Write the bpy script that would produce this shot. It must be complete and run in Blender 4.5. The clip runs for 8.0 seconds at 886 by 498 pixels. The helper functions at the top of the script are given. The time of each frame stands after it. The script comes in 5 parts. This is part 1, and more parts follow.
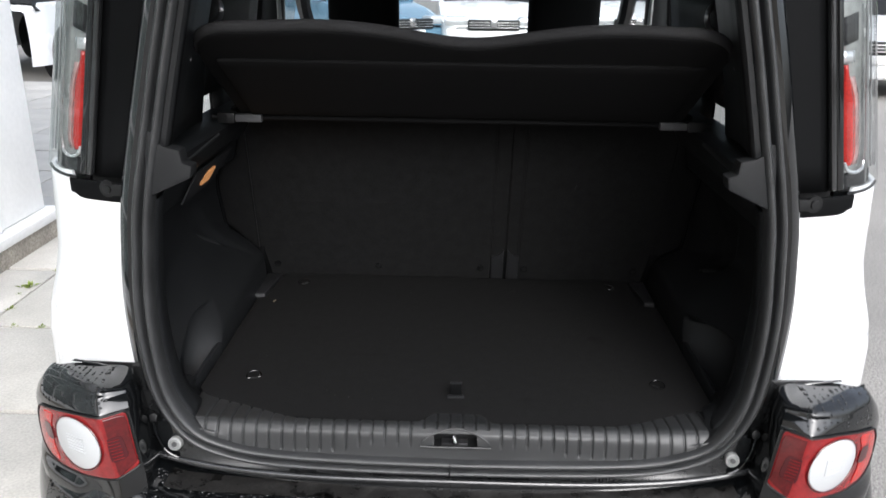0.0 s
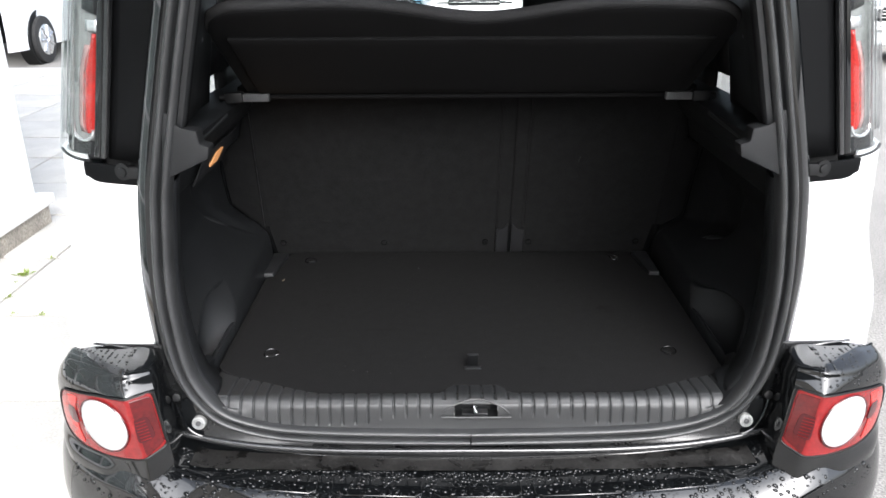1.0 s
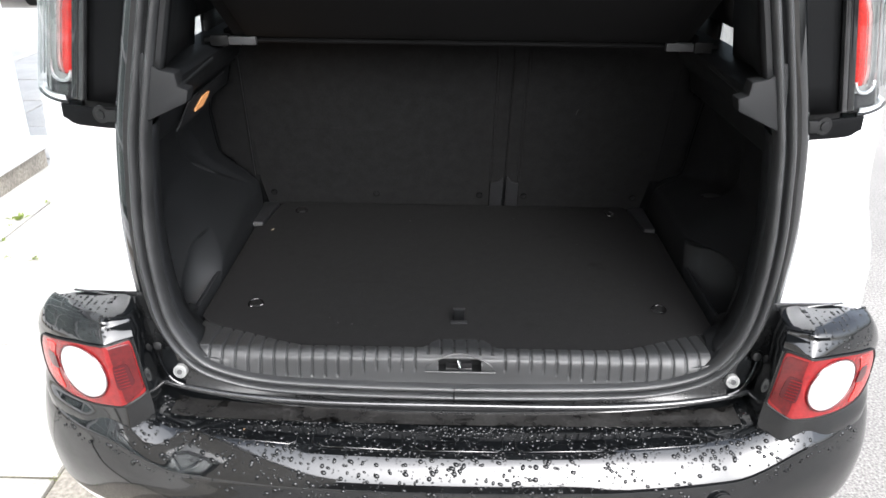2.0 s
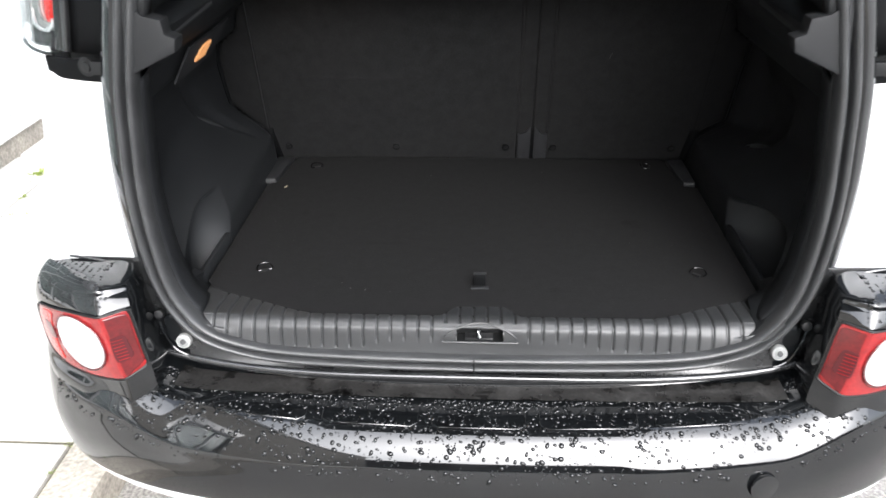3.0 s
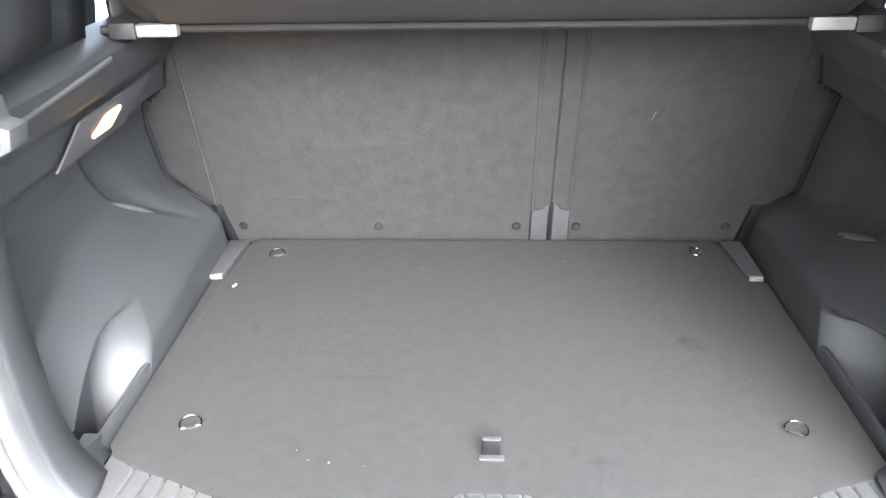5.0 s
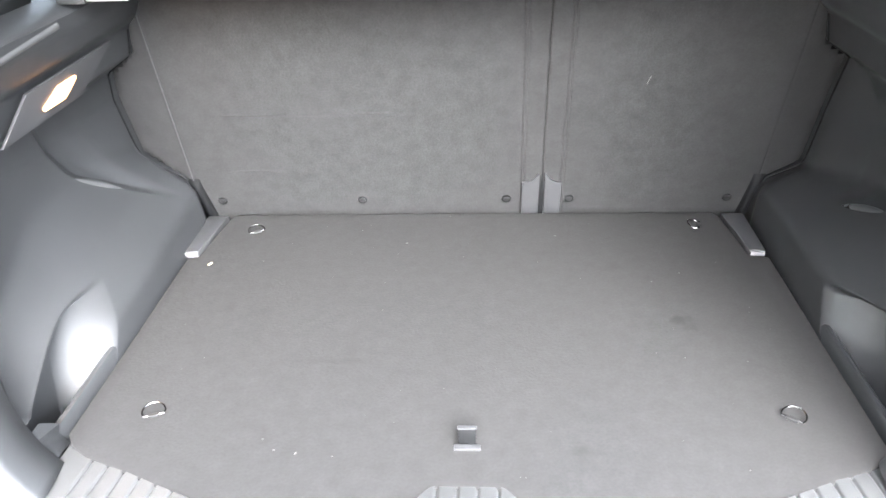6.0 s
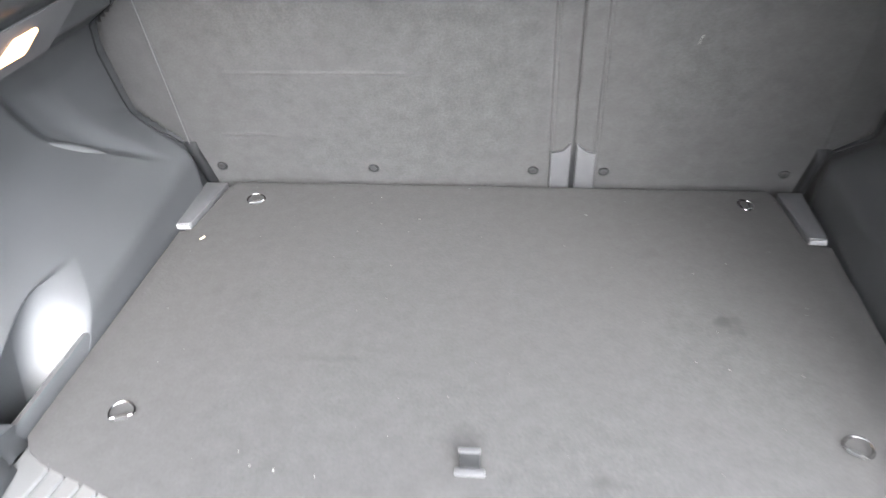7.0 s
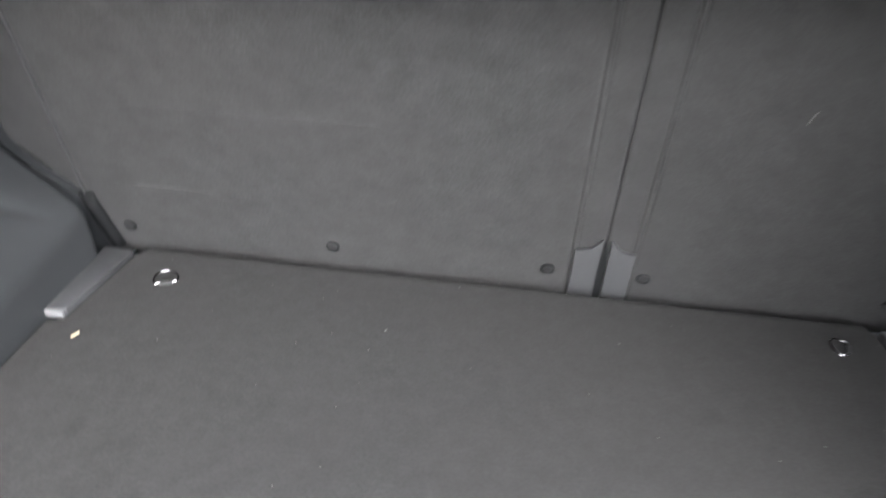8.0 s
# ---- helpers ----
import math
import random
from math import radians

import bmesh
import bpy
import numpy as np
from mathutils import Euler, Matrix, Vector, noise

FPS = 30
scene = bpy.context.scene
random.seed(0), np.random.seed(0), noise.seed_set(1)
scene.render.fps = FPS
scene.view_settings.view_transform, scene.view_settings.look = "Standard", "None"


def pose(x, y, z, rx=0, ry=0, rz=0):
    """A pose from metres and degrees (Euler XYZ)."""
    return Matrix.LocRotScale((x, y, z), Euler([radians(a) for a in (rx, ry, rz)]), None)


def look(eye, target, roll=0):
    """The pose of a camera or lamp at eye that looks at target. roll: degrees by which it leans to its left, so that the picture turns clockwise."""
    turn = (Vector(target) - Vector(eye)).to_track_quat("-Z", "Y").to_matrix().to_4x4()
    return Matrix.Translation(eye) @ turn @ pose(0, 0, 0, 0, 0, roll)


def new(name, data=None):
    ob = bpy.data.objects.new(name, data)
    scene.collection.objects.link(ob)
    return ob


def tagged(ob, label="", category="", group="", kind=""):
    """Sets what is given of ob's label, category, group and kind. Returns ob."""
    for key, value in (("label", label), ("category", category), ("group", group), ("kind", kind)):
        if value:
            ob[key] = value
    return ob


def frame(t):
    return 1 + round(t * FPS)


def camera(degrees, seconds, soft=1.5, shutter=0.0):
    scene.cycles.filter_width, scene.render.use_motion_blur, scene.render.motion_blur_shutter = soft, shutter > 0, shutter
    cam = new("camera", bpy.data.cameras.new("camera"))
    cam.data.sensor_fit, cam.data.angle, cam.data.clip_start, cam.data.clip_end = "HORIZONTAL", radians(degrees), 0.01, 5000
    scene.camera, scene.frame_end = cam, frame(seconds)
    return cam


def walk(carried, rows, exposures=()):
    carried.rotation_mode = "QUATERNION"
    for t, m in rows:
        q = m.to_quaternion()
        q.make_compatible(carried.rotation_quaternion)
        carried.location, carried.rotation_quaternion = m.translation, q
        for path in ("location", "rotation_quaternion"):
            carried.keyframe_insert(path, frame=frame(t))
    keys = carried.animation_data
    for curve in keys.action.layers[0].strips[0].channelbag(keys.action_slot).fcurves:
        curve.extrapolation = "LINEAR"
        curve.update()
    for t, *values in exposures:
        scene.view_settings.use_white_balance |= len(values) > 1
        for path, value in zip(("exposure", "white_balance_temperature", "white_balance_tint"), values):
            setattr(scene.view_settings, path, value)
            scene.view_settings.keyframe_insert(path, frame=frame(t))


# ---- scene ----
cam = camera(60.0, 8.0, 1.5, 0.5)
PATH = [
    (0, (0.008, -1.283, 1.471), (-0.037, 0.596, 0.788), 0.9),
    (0.5, (-0.038, -1.301, 1.471), (-0.05, 0.561, 0.741), -0.5),
    (1, (-0.056, -1.302, 1.47), (-0.057, 0.557, 0.732), -0.3),
    (1.2, (-0.055, -1.298, 1.465), (-0.041, 0.553, 0.709), 0.0),
    (2.3, (0.004, -1.263, 1.455), (-0.023, 0.54, 0.59), 1.1),
    (2.5, (0.015, -1.255, 1.453), (-0.045, 0.544, 0.581), 0.3),
    (3, (0.012, -1.15, 1.426), (-0.093, 0.595, 0.455), -0.9),
    (3.3, (-0.025, -1.019, 1.409), (-0.072, 0.711, 0.407), 0.5),
    (3.5, (-0.072, -0.935, 1.41), (-0.078, 0.783, 0.387), -0.5),
    (3.7, (-0.074, -0.871, 1.415), (-0.051, 0.847, 0.390), -0.2),
    (4, (-0.081, -0.816, 1.404), (-0.003, 0.919, 0.412), 1.5),
    (4.5, (-0.036, -0.732, 1.393), (-0.059, 1.008, 0.407), 0.1),
    (4.7, (-0.024, -0.705, 1.386), (-0.086, 1.072, 0.471), -0.4),
    (6, (0.04, -0.605, 1.349), (-0.089, 1.127, 0.357), -2.3),
    (6.5, (0.074, -0.555, 1.347), (-0.066, 1.169, 0.343), -1.9),
    (7, (0.067, -0.445, 1.314), (-0.158, 1.21, 0.214), -2.7),
    (7.2, (0.042, -0.351, 1.307), (-0.213, 1.293, 0.197), -3.6),
    (7.5, (-0.033, -0.244, 1.27), (-0.138, 1.429, 0.178), 1.5),
    (7.7, (-0.022, -0.168, 1.227), (-0.124, 1.516, 0.153), 0.0),
    (7.9, (0.023, -0.089, 1.224), (-0.14, 1.625, 0.206), 1.8),
    (8, (0.028, -0.062, 1.207), (-0.169, 1.636, 0.169), 2.5),
]

# ---- exposure, sky and light ----
STOPS = [(0.0, 1.18), (1.2, 1.88), (2.5, 1.98), (3.0, 2.15), (3.5, 2.95), (4.0, 4.3), (4.5, 5.13), (6.0, 5.9), (6.8, 5.85), (7.5, 5.48), (8.0, 4.78)]
EXPOSURES = [(t, stops, 6050.0, 10.0) for t, stops in STOPS]
walk(cam, [(t, look(eye, target, roll)) for t, eye, target, roll in PATH], EXPOSURES)

SUN_HEIGHT, SUN_BEARING = 38.0, 163.0
world = bpy.data.worlds.new("overcast_sky")
scene.world = world
world.use_nodes = True
sky = world.node_tree.nodes.new("ShaderNodeTexSky")
sky.sky_type, sky.sun_disc = "NISHITA", False
sky.sun_elevation, sky.sun_rotation = radians(SUN_HEIGHT), radians(SUN_BEARING)
sky.air_density, sky.dust_density, sky.ozone_density = 1.0, 6.0, 1.0
grey = world.node_tree.nodes.new("ShaderNodeHueSaturation")
grey.inputs["Saturation"].default_value = 0.4
world.node_tree.links.new(sky.outputs[0], grey.inputs["Color"])
world.node_tree.links.new(grey.outputs[0], world.node_tree.nodes["Background"].inputs["Color"])
world.node_tree.nodes["Background"].inputs["Strength"].default_value = 0.15
sun = new("sun", bpy.data.lights.new("sun", "SUN"))
sun.data.energy, sun.data.angle, sun.data.color = 0.8, radians(90), (1.0, 0.97, 0.93)
sun.matrix_world = pose(0, 0, 8, 0, 0, 0)
az = radians(SUN_BEARING)
sun_from = Vector((math.sin(az) * math.cos(radians(SUN_HEIGHT)), math.cos(az) * math.cos(radians(SUN_HEIGHT)), math.sin(radians(SUN_HEIGHT))))
sun.matrix_world = look(sun_from * 20, (0, 0, 0))


# ---- materials ----
def shader(name, base, rough, metal=0.0, spec=0.5, coat=0.0):
    m = bpy.data.materials.new(name)
    m.use_nodes = True
    p = m.node_tree.nodes["Principled BSDF"]
    p.inputs["Base Color"].default_value = (*base, 1)
    p.inputs["Roughness"].default_value = rough
    p.inputs["Metallic"].default_value = metal
    p.inputs["Specular IOR Level"].default_value = spec
    p.inputs["Coat Weight"].default_value = coat
    p.inputs["Coat Roughness"].default_value = 0.03
    return m


def node(m, kind, **inputs):
    n = m.node_tree.nodes.new(kind)
    for key, value in inputs.items():
        n.inputs[key.replace("_", " ")].default_value = value
    return n


def wear(m, coarse=6.0, fine=300.0, amount=0.25, bump=0.2, depth=0.001, rough_amount=0.1, fine_amount=0.3):
    """Two scales of variation in colour and gloss, and a fine relief."""
    t, p = m.node_tree, m.node_tree.nodes["Principled BSDF"]
    where = t.nodes.new("ShaderNodeTexCoord")
    big, small = node(m, "ShaderNodeTexNoise", Scale=coarse, Detail=5.0, Roughness=0.6), node(m, "ShaderNodeTexNoise", Scale=fine, Detail=3.0)
    for n in (big, small):
        t.links.new(where.outputs["Object"], n.inputs["Vector"])
    base = tuple(p.inputs["Base Color"].default_value)[:3]
    ramp = t.nodes.new("ShaderNodeMix")
    ramp.data_type = "RGBA"
    ramp.inputs["A"].default_value = (*[c * (1 - amount) for c in base], 1)
    ramp.inputs["B"].default_value = (*[min(1, c * (1 + amount)) for c in base], 1)
    spread = node(m, "ShaderNodeMapRange", From_Min=0.3, From_Max=0.7)
    t.links.new(big.outputs["Fac"], spread.inputs["Value"])
    t.links.new(spread.outputs[0], ramp.inputs["Factor"])
    grain = t.nodes.new("ShaderNodeMix")
    grain.data_type, grain.blend_type = "RGBA", "MULTIPLY"
    grain.inputs["Factor"].default_value = 1.0
    speck = node(m, "ShaderNodeMapRange", From_Min=0.3, From_Max=0.7, To_Min=1 - fine_amount, To_Max=1 + fine_amount)
    t.links.new(small.outputs["Fac"], speck.inputs["Value"])
    t.links.new(ramp.outputs["Result"], grain.inputs["A"])
    t.links.new(speck.outputs[0], grain.inputs["B"])
    t.links.new(grain.outputs["Result"], p.inputs["Base Color"])
    rough = p.inputs["Roughness"].default_value
    gloss = node(m, "ShaderNodeMapRange", From_Min=0.3, From_Max=0.7, To_Min=max(0.02, rough - rough_amount), To_Max=min(1, rough + rough_amount))
    t.links.new(big.outputs["Fac"], gloss.inputs["Value"])
    t.links.new(gloss.outputs[0], p.inputs["Roughness"])
    relief = node(m, "ShaderNodeBump", Strength=bump, Distance=depth)
    t.links.new(small.outputs["Fac"], relief.inputs["Height"])
    t.links.new(relief.outputs[0], p.inputs["Normal"])
    return m


def clear(name, tint, gloss=0.1):
    m = bpy.data.materials.new(name)
    m.use_nodes = True
    t = m.node_tree
    t.nodes.clear()
    out, mix = t.nodes.new("ShaderNodeOutputMaterial"), t.nodes.new("ShaderNodeMixShader")
    see, shine = t.nodes.new("ShaderNodeBsdfTransparent"), t.nodes.new("ShaderNodeBsdfGlossy")
    see.inputs["Color"].default_value, shine.inputs["Roughness"].default_value = (*tint, 1), 0.02
    edge = t.nodes.new("ShaderNodeLayerWeight")
    edge.inputs["Blend"].default_value = 0.5
    steep = t.nodes.new("ShaderNodeMath")
    steep.operation = "POWER"
    steep.inputs[1].default_value = 3.5
    scale = t.nodes.new("ShaderNodeMath")
    scale.operation = "MULTIPLY_ADD"
    scale.inputs[1].default_value, scale.inputs[2].default_value = 0.9, gloss * 0.5
    t.links.new(edge.outputs["Facing"], steep.inputs[0])
    t.links.new(steep.outputs[0], scale.inputs[0])
    t.links.new(scale.outputs[0], mix.inputs["Fac"])
    t.links.new(see.outputs[0], mix.inputs[1])
    t.links.new(shine.outputs[0], mix.inputs[2])
    t.links.new(mix.outputs[0], out.inputs["Surface"])
    return m


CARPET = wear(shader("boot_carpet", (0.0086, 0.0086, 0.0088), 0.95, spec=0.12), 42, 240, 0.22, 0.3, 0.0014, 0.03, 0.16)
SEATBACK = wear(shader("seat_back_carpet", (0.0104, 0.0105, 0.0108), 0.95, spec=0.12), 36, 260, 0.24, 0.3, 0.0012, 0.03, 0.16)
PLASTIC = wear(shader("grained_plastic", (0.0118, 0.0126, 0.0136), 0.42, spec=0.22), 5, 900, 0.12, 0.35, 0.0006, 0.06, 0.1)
SILL = wear(shader("sill_plastic", (0.0180, 0.0190, 0.0199), 0.5, spec=0.62), 8, 900, 0.15, 0.35, 0.0006, 0.06, 0.12)
PILLAR = wear(shader("pillar_plastic", (0.0125, 0.0132, 0.014), 0.6, spec=0.2), 5, 900, 0.1, 0.3, 0.0006, 0.05, 0.08)
RUBBER = wear(shader("seal_rubber", (0.028, 0.029, 0.030), 0.4, spec=0.5), 12, 400, 0.2, 0.15, 0.0006, 0.08, 0.15)
WHITE = wear(shader("white_paint", (0.78, 0.79, 0.80), 0.28, coat=0.8), 2, 30, 0.03, 0.0, 0.0, 0.04, 0.01)
BLACK = wear(shader("black_paint", (0.004, 0.0045, 0.005), 0.05, spec=0.8), 10, 200, 0.4, 0.0, 0.0, 0.03, 0.2)
DIRTY = wear(shader("dirty_black_paint", (0.014, 0.0135, 0.013), 0.34, spec=0.5), 22, 160, 0.95, 0.2, 0.001, 0.2, 0.6)
# wet black paint, its base greyed for what the sill and plate reflect
GUTTER = wear(shader("wet_sill_sheen_paint", (0.013, 0.0135, 0.014), 0.28, spec=0.45), 14, 150, 0.5, 0.05, 0.0005, 0.08, 0.3)
# black paint with its base lifted for the sky reflected along wet edges
EDGE = wear(shader("sky_sheen_edge_paint", (0.016, 0.0165, 0.0172), 0.16, spec=0.9), 14, 200, 0.4, 0.0, 0.0, 0.06, 0.2)
FITTING = wear(shader("grey_fitting_plastic", (0.0155, 0.016, 0.0172), 0.5, spec=0.25), 9, 700, 0.15, 0.3, 0.0005, 0.06, 0.1)
# paler, glossier lining plastic that stands in for highlights on rounded edges
BEAD = wear(shader("painted_highlight_plastic", (0.02, 0.021, 0.022), 0.3, spec=0.7), 9, 700, 0.15, 0.2, 0.0004, 0.06, 0.1)
PALE_GREY = wear(shader("pale_grey_plastic", (0.05, 0.051, 0.053), 0.5), 9, 700, 0.2, 0.2, 0.0005, 0.06, 0.15)
MATT = wear(shader("matt_black_plastic", (0.006, 0.0063, 0.0066), 0.5, spec=0.3), 6, 400, 0.2, 0.15, 0.0005, 0.06, 0.15)
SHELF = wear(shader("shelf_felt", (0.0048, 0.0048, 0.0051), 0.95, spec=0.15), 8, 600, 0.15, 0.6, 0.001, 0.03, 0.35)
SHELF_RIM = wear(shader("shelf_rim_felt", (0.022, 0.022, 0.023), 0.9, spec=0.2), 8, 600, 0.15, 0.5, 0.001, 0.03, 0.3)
SATIN = wear(shader("satin_black_cover", (0.003, 0.0032, 0.0035), 0.6, spec=0.08), 6, 300, 0.2, 0.1, 0.0004, 0.06, 0.15)
RING = wear(shader("dark_ring_steel", (0.05, 0.05, 0.052), 0.22, metal=1.0), 30, 400, 0.15, 0.1, 0.0003, 0.1, 0.1)
CLOTH = wear(shader("seat_cloth", (0.008, 0.008, 0.0085), 0.9, spec=0.2), 8, 500, 0.2, 0.5, 0.001, 0.03, 0.3)
CHROME = wear(shader("bright_steel", (0.62, 0.62, 0.63), 0.22, metal=1.0), 30, 400, 0.1, 0.05, 0.0003, 0.1, 0.1)
STEEL = wear(shader("dull_steel", (0.35, 0.35, 0.36), 0.35, metal=1.0), 30, 400, 0.15, 0.1, 0.0003, 0.1, 0.1)
GALV = wear(shader("silver_plastic", (0.17, 0.175, 0.175), 0.4), 20, 500, 0.1, 0.1, 0.0003, 0.06, 0.1)
BUFFER = wear(shader("white_nylon", (0.24, 0.245, 0.24), 0.4), 40, 500, 0.15, 0.1, 0.0003, 0.06, 0.1)
RED = wear(shader("red_lens", (0.17, 0.009, 0.010), 0.1, coat=0.2), 30, 170, 0.25, 0.0, 0.0, 0.04, 0.15)
RED_MID = wear(shader("deep_red_lens", (0.07, 0.004, 0.005), 0.09, coat=0.2), 30, 170, 0.35, 0.0, 0.0, 0.04, 0.2)
RED_DARK = shader("dark_red_lens", (0.045, 0.004, 0.006), 0.12, coat=0.15)
RED_PALE = wear(shader("orange_red_lens", (0.34, 0.018, 0.014), 0.12, coat=0.2), 40, 220, 0.22, 0.4, 0.0015, 0.05, 0.22)
REFLECTOR = shader("frosted_lamp_lens", (0.42, 0.43, 0.44), 0.12, coat=0.4)
FROSTED = wear(shader("lamp_housing", (0.27, 0.28, 0.272), 0.25, metal=0.25), 9, 60, 0.35, 0.25, 0.003, 0.1, 0.12)
HALO = wear(shader("pink_lamp_diffuser", (0.33, 0.21, 0.20), 0.2, coat=0.3), 12, 90, 0.3, 0.2, 0.002, 0.05, 0.2)
SILVERED = shader("silvered_reflector", (0.7, 0.72, 0.73), 0.25, metal=0.7)
GLASS = clear("window_glass", (0.86, 0.9, 0.89))
LENS = clear("lamp_lens", (0.9, 0.92, 0.92), 0.14)
DROP = shader("rain_drop", (0.004, 0.0045, 0.005), 0.03, spec=0.4)
CRUMB = shader("crumb", (0.22, 0.19, 0.13), 0.8)
LINT = shader("lint", (0.032, 0.032, 0.031), 0.9)
GLOW = bpy.data.materials.new("lamp_glow")
GLOW.use_nodes = True
GLOW.node_tree.nodes["Principled BSDF"].inputs["Base Color"].default_value = (0.45, 0.25, 0.12, 1)
GLOW.node_tree.nodes["Principled BSDF"].inputs["Emission Color"].default_value = (1.0, 0.40, 0.12, 1)
GLOW.node_tree.nodes["Principled BSDF"].inputs["Emission Strength"].default_value = 0.13
ASPHALT = wear(shader("asphalt", (0.22, 0.21, 0.195), 0.8), 1.2, 130, 0.15, 0.7, 0.005, 0.1, 0.5)
SLAB = wear(shader("concrete_slab", (0.45, 0.434, 0.402), 0.65), 3.5, 120, 0.16, 0.3, 0.002, 0.1, 0.12)
DARK_WALL = wear(shader("added_wall_dark", (0.10, 0.075, 0.06), 0.85), 0.8, 14, 0.3, 0.2, 0.004, 0.05, 0.3)
JOINT = wear(shader("joint_soil", (0.12, 0.11, 0.08), 0.95), 9, 150, 0.4, 0.6, 0.003, 0.05, 0.4)
CONCRETE = wear(shader("weathered_concrete", (0.35, 0.32, 0.275), 0.85), 5, 90, 0.3, 0.5, 0.003, 0.08, 0.3)
UPVC = wear(shader("white_frame", (0.80, 0.80, 0.79), 0.35), 2, 40, 0.05, 0.05, 0.001, 0.06, 0.03)
WEED = wear(shader("weed_leaf", (0.20, 0.26, 0.05), 0.6), 30, 200, 0.4, 0.0, 0.0, 0.05, 0.2)
LEAF = wear(shader("tree_leaf", (0.06, 0.10, 0.03), 0.7), 1.5, 8, 0.4, 0.0, 0.0, 0.05, 0.4)
BARK = wear(shader("bark", (0.12, 0.09, 0.07), 0.9), 6, 40, 0.3, 0.6, 0.01, 0.05, 0.3)
TYRE = wear(shader("tyre", (0.02, 0.02, 0.02), 0.8), 12, 100, 0.2, 0.2, 0.002, 0.05, 0.2)
BLUE = shader("blue_paint", (0.16, 0.30, 0.42), 0.25, metal=0.3, coat=1.0)


def stain(m, spots):
    """Dark scuffs of uneven outline at places (x, y, length, width, strength)."""
    t, p = m.node_tree, m.node_tree.nodes["Principled BSDF"]
    where = t.nodes.new("ShaderNodeTexCoord")
    warp = node(m, "ShaderNodeTexNoise", Scale=45.0, Detail=4.0)
    t.links.new(where.outputs["Object"], warp.inputs["Vector"])
    colour = p.inputs["Base Color"].links[0].from_socket
    for x, y, a, b, strength in spots:
        place = t.nodes.new("ShaderNodeMapping")
        place.vector_type = "POINT"
        place.inputs["Location"].default_value = (-x / a, -y / b, 0)
        place.inputs["Scale"].default_value = (1 / a, 1 / b, 0)
        t.links.new(where.outputs["Object"], place.inputs["Vector"])
        far = t.nodes.new("ShaderNodeVectorMath")
        far.operation = "LENGTH"
        t.links.new(place.outputs[0], far.inputs[0])
        rough = node(m, "ShaderNodeMath")
        rough.operation = "MULTIPLY_ADD"
        rough.inputs[1].default_value = 2.4
        t.links.new(warp.outputs["Fac"], rough.inputs[0])
        t.links.new(far.outputs["Value"], rough.inputs[2])
        fade = node(m, "ShaderNodeMapRange", From_Min=1.3, From_Max=2.0, To_Min=strength, To_Max=0.0)
        t.links.new(rough.outputs[0], fade.inputs["Value"])
        dark = t.nodes.new("ShaderNodeMix")
        dark.data_type = "RGBA"
        dark.inputs["B"].default_value = (0.003, 0.003, 0.003, 1)
        t.links.new(fade.outputs[0], dark.inputs["Factor"])
        t.links.new(colour, dark.inputs["A"])
        colour = dark.outputs["Result"]
    t.links.new(colour, p.inputs["Base Color"])


stain(CARPET, [(0.346, 0.43, 0.024, 0.03, 0.85), (0.156, 0.137, 0.04, 0.012, 0.4), (-0.21, 0.322, 0.07, 0.009, 0.35), (-0.346, 0.452, 0.022, 0.02, 0.3), (-0.409, 0.469, 0.02, 0.018, 0.25), (0.26, 0.60, 0.03, 0.02, 0.3), (-0.09, 0.296, 0.02, 0.01, 0.25)])


# ---- mesh helpers ----
def thing(name, label, category, group="", kind=""):
    ob = new(name)
    ob.empty_display_size = 0.05
    return tagged(ob, label, category, group, kind)


def part(name, bm, material, parent=None, label="", smooth=True, solid=0.0, bevel=0.0):
    """Links a bmesh as one mesh object under a thing or under a part."""
    bmesh.ops.recalc_face_normals(bm, faces=bm.faces)
    me = bpy.data.meshes.new(name)
    bm.to_mesh(me)
    bm.free()
    me.materials.append(material)
    if smooth:
        me.shade_smooth()
        me.set_sharp_from_angle(angle=radians(42))
    ob = new(name, me)
    if parent:
        ob.parent = parent
    if label:
        ob["label"] = label
    if solid:
        m = ob.modifiers.new("thick", "SOLIDIFY")
        m.thickness, m.offset = solid, 0
    if bevel:
        m = ob.modifiers.new("edge", "BEVEL")
        m.width, m.segments, m.limit_method, m.angle_limit = bevel, 2, "ANGLE", radians(40)
    return ob


def grid(f, us, vs, close=False):
    """A sheet of quads through f(u, v)."""
    bm = bmesh.new()
    rows = [[bm.verts.new(f(u, v)) for v in vs] for u in us]
    ends = list(zip(rows, rows[1:])) + ([(rows[-1], rows[0])] if close else [])
    for a, b in ends:
        for i in range(len(vs) - 1):
            bm.faces.new((a[i], a[i + 1], b[i + 1], b[i]))
    return bm


def box(lo, hi, bevel=0.0, segments=2, bm=None):
    bm = bm or bmesh.new()
    made = bmesh.ops.create_cube(bm, size=1)["verts"]
    for v in made:
        v.co = Vector([lo[i] + (v.co[i] + 0.5) * (hi[i] - lo[i]) for i in range(3)])
    if bevel:
        edges = list({e for v in made for e in v.link_edges})
        bmesh.ops.bevel(bm, geom=edges, offset=bevel, segments=segments, affect="EDGES", profile=0.6)
    return bm


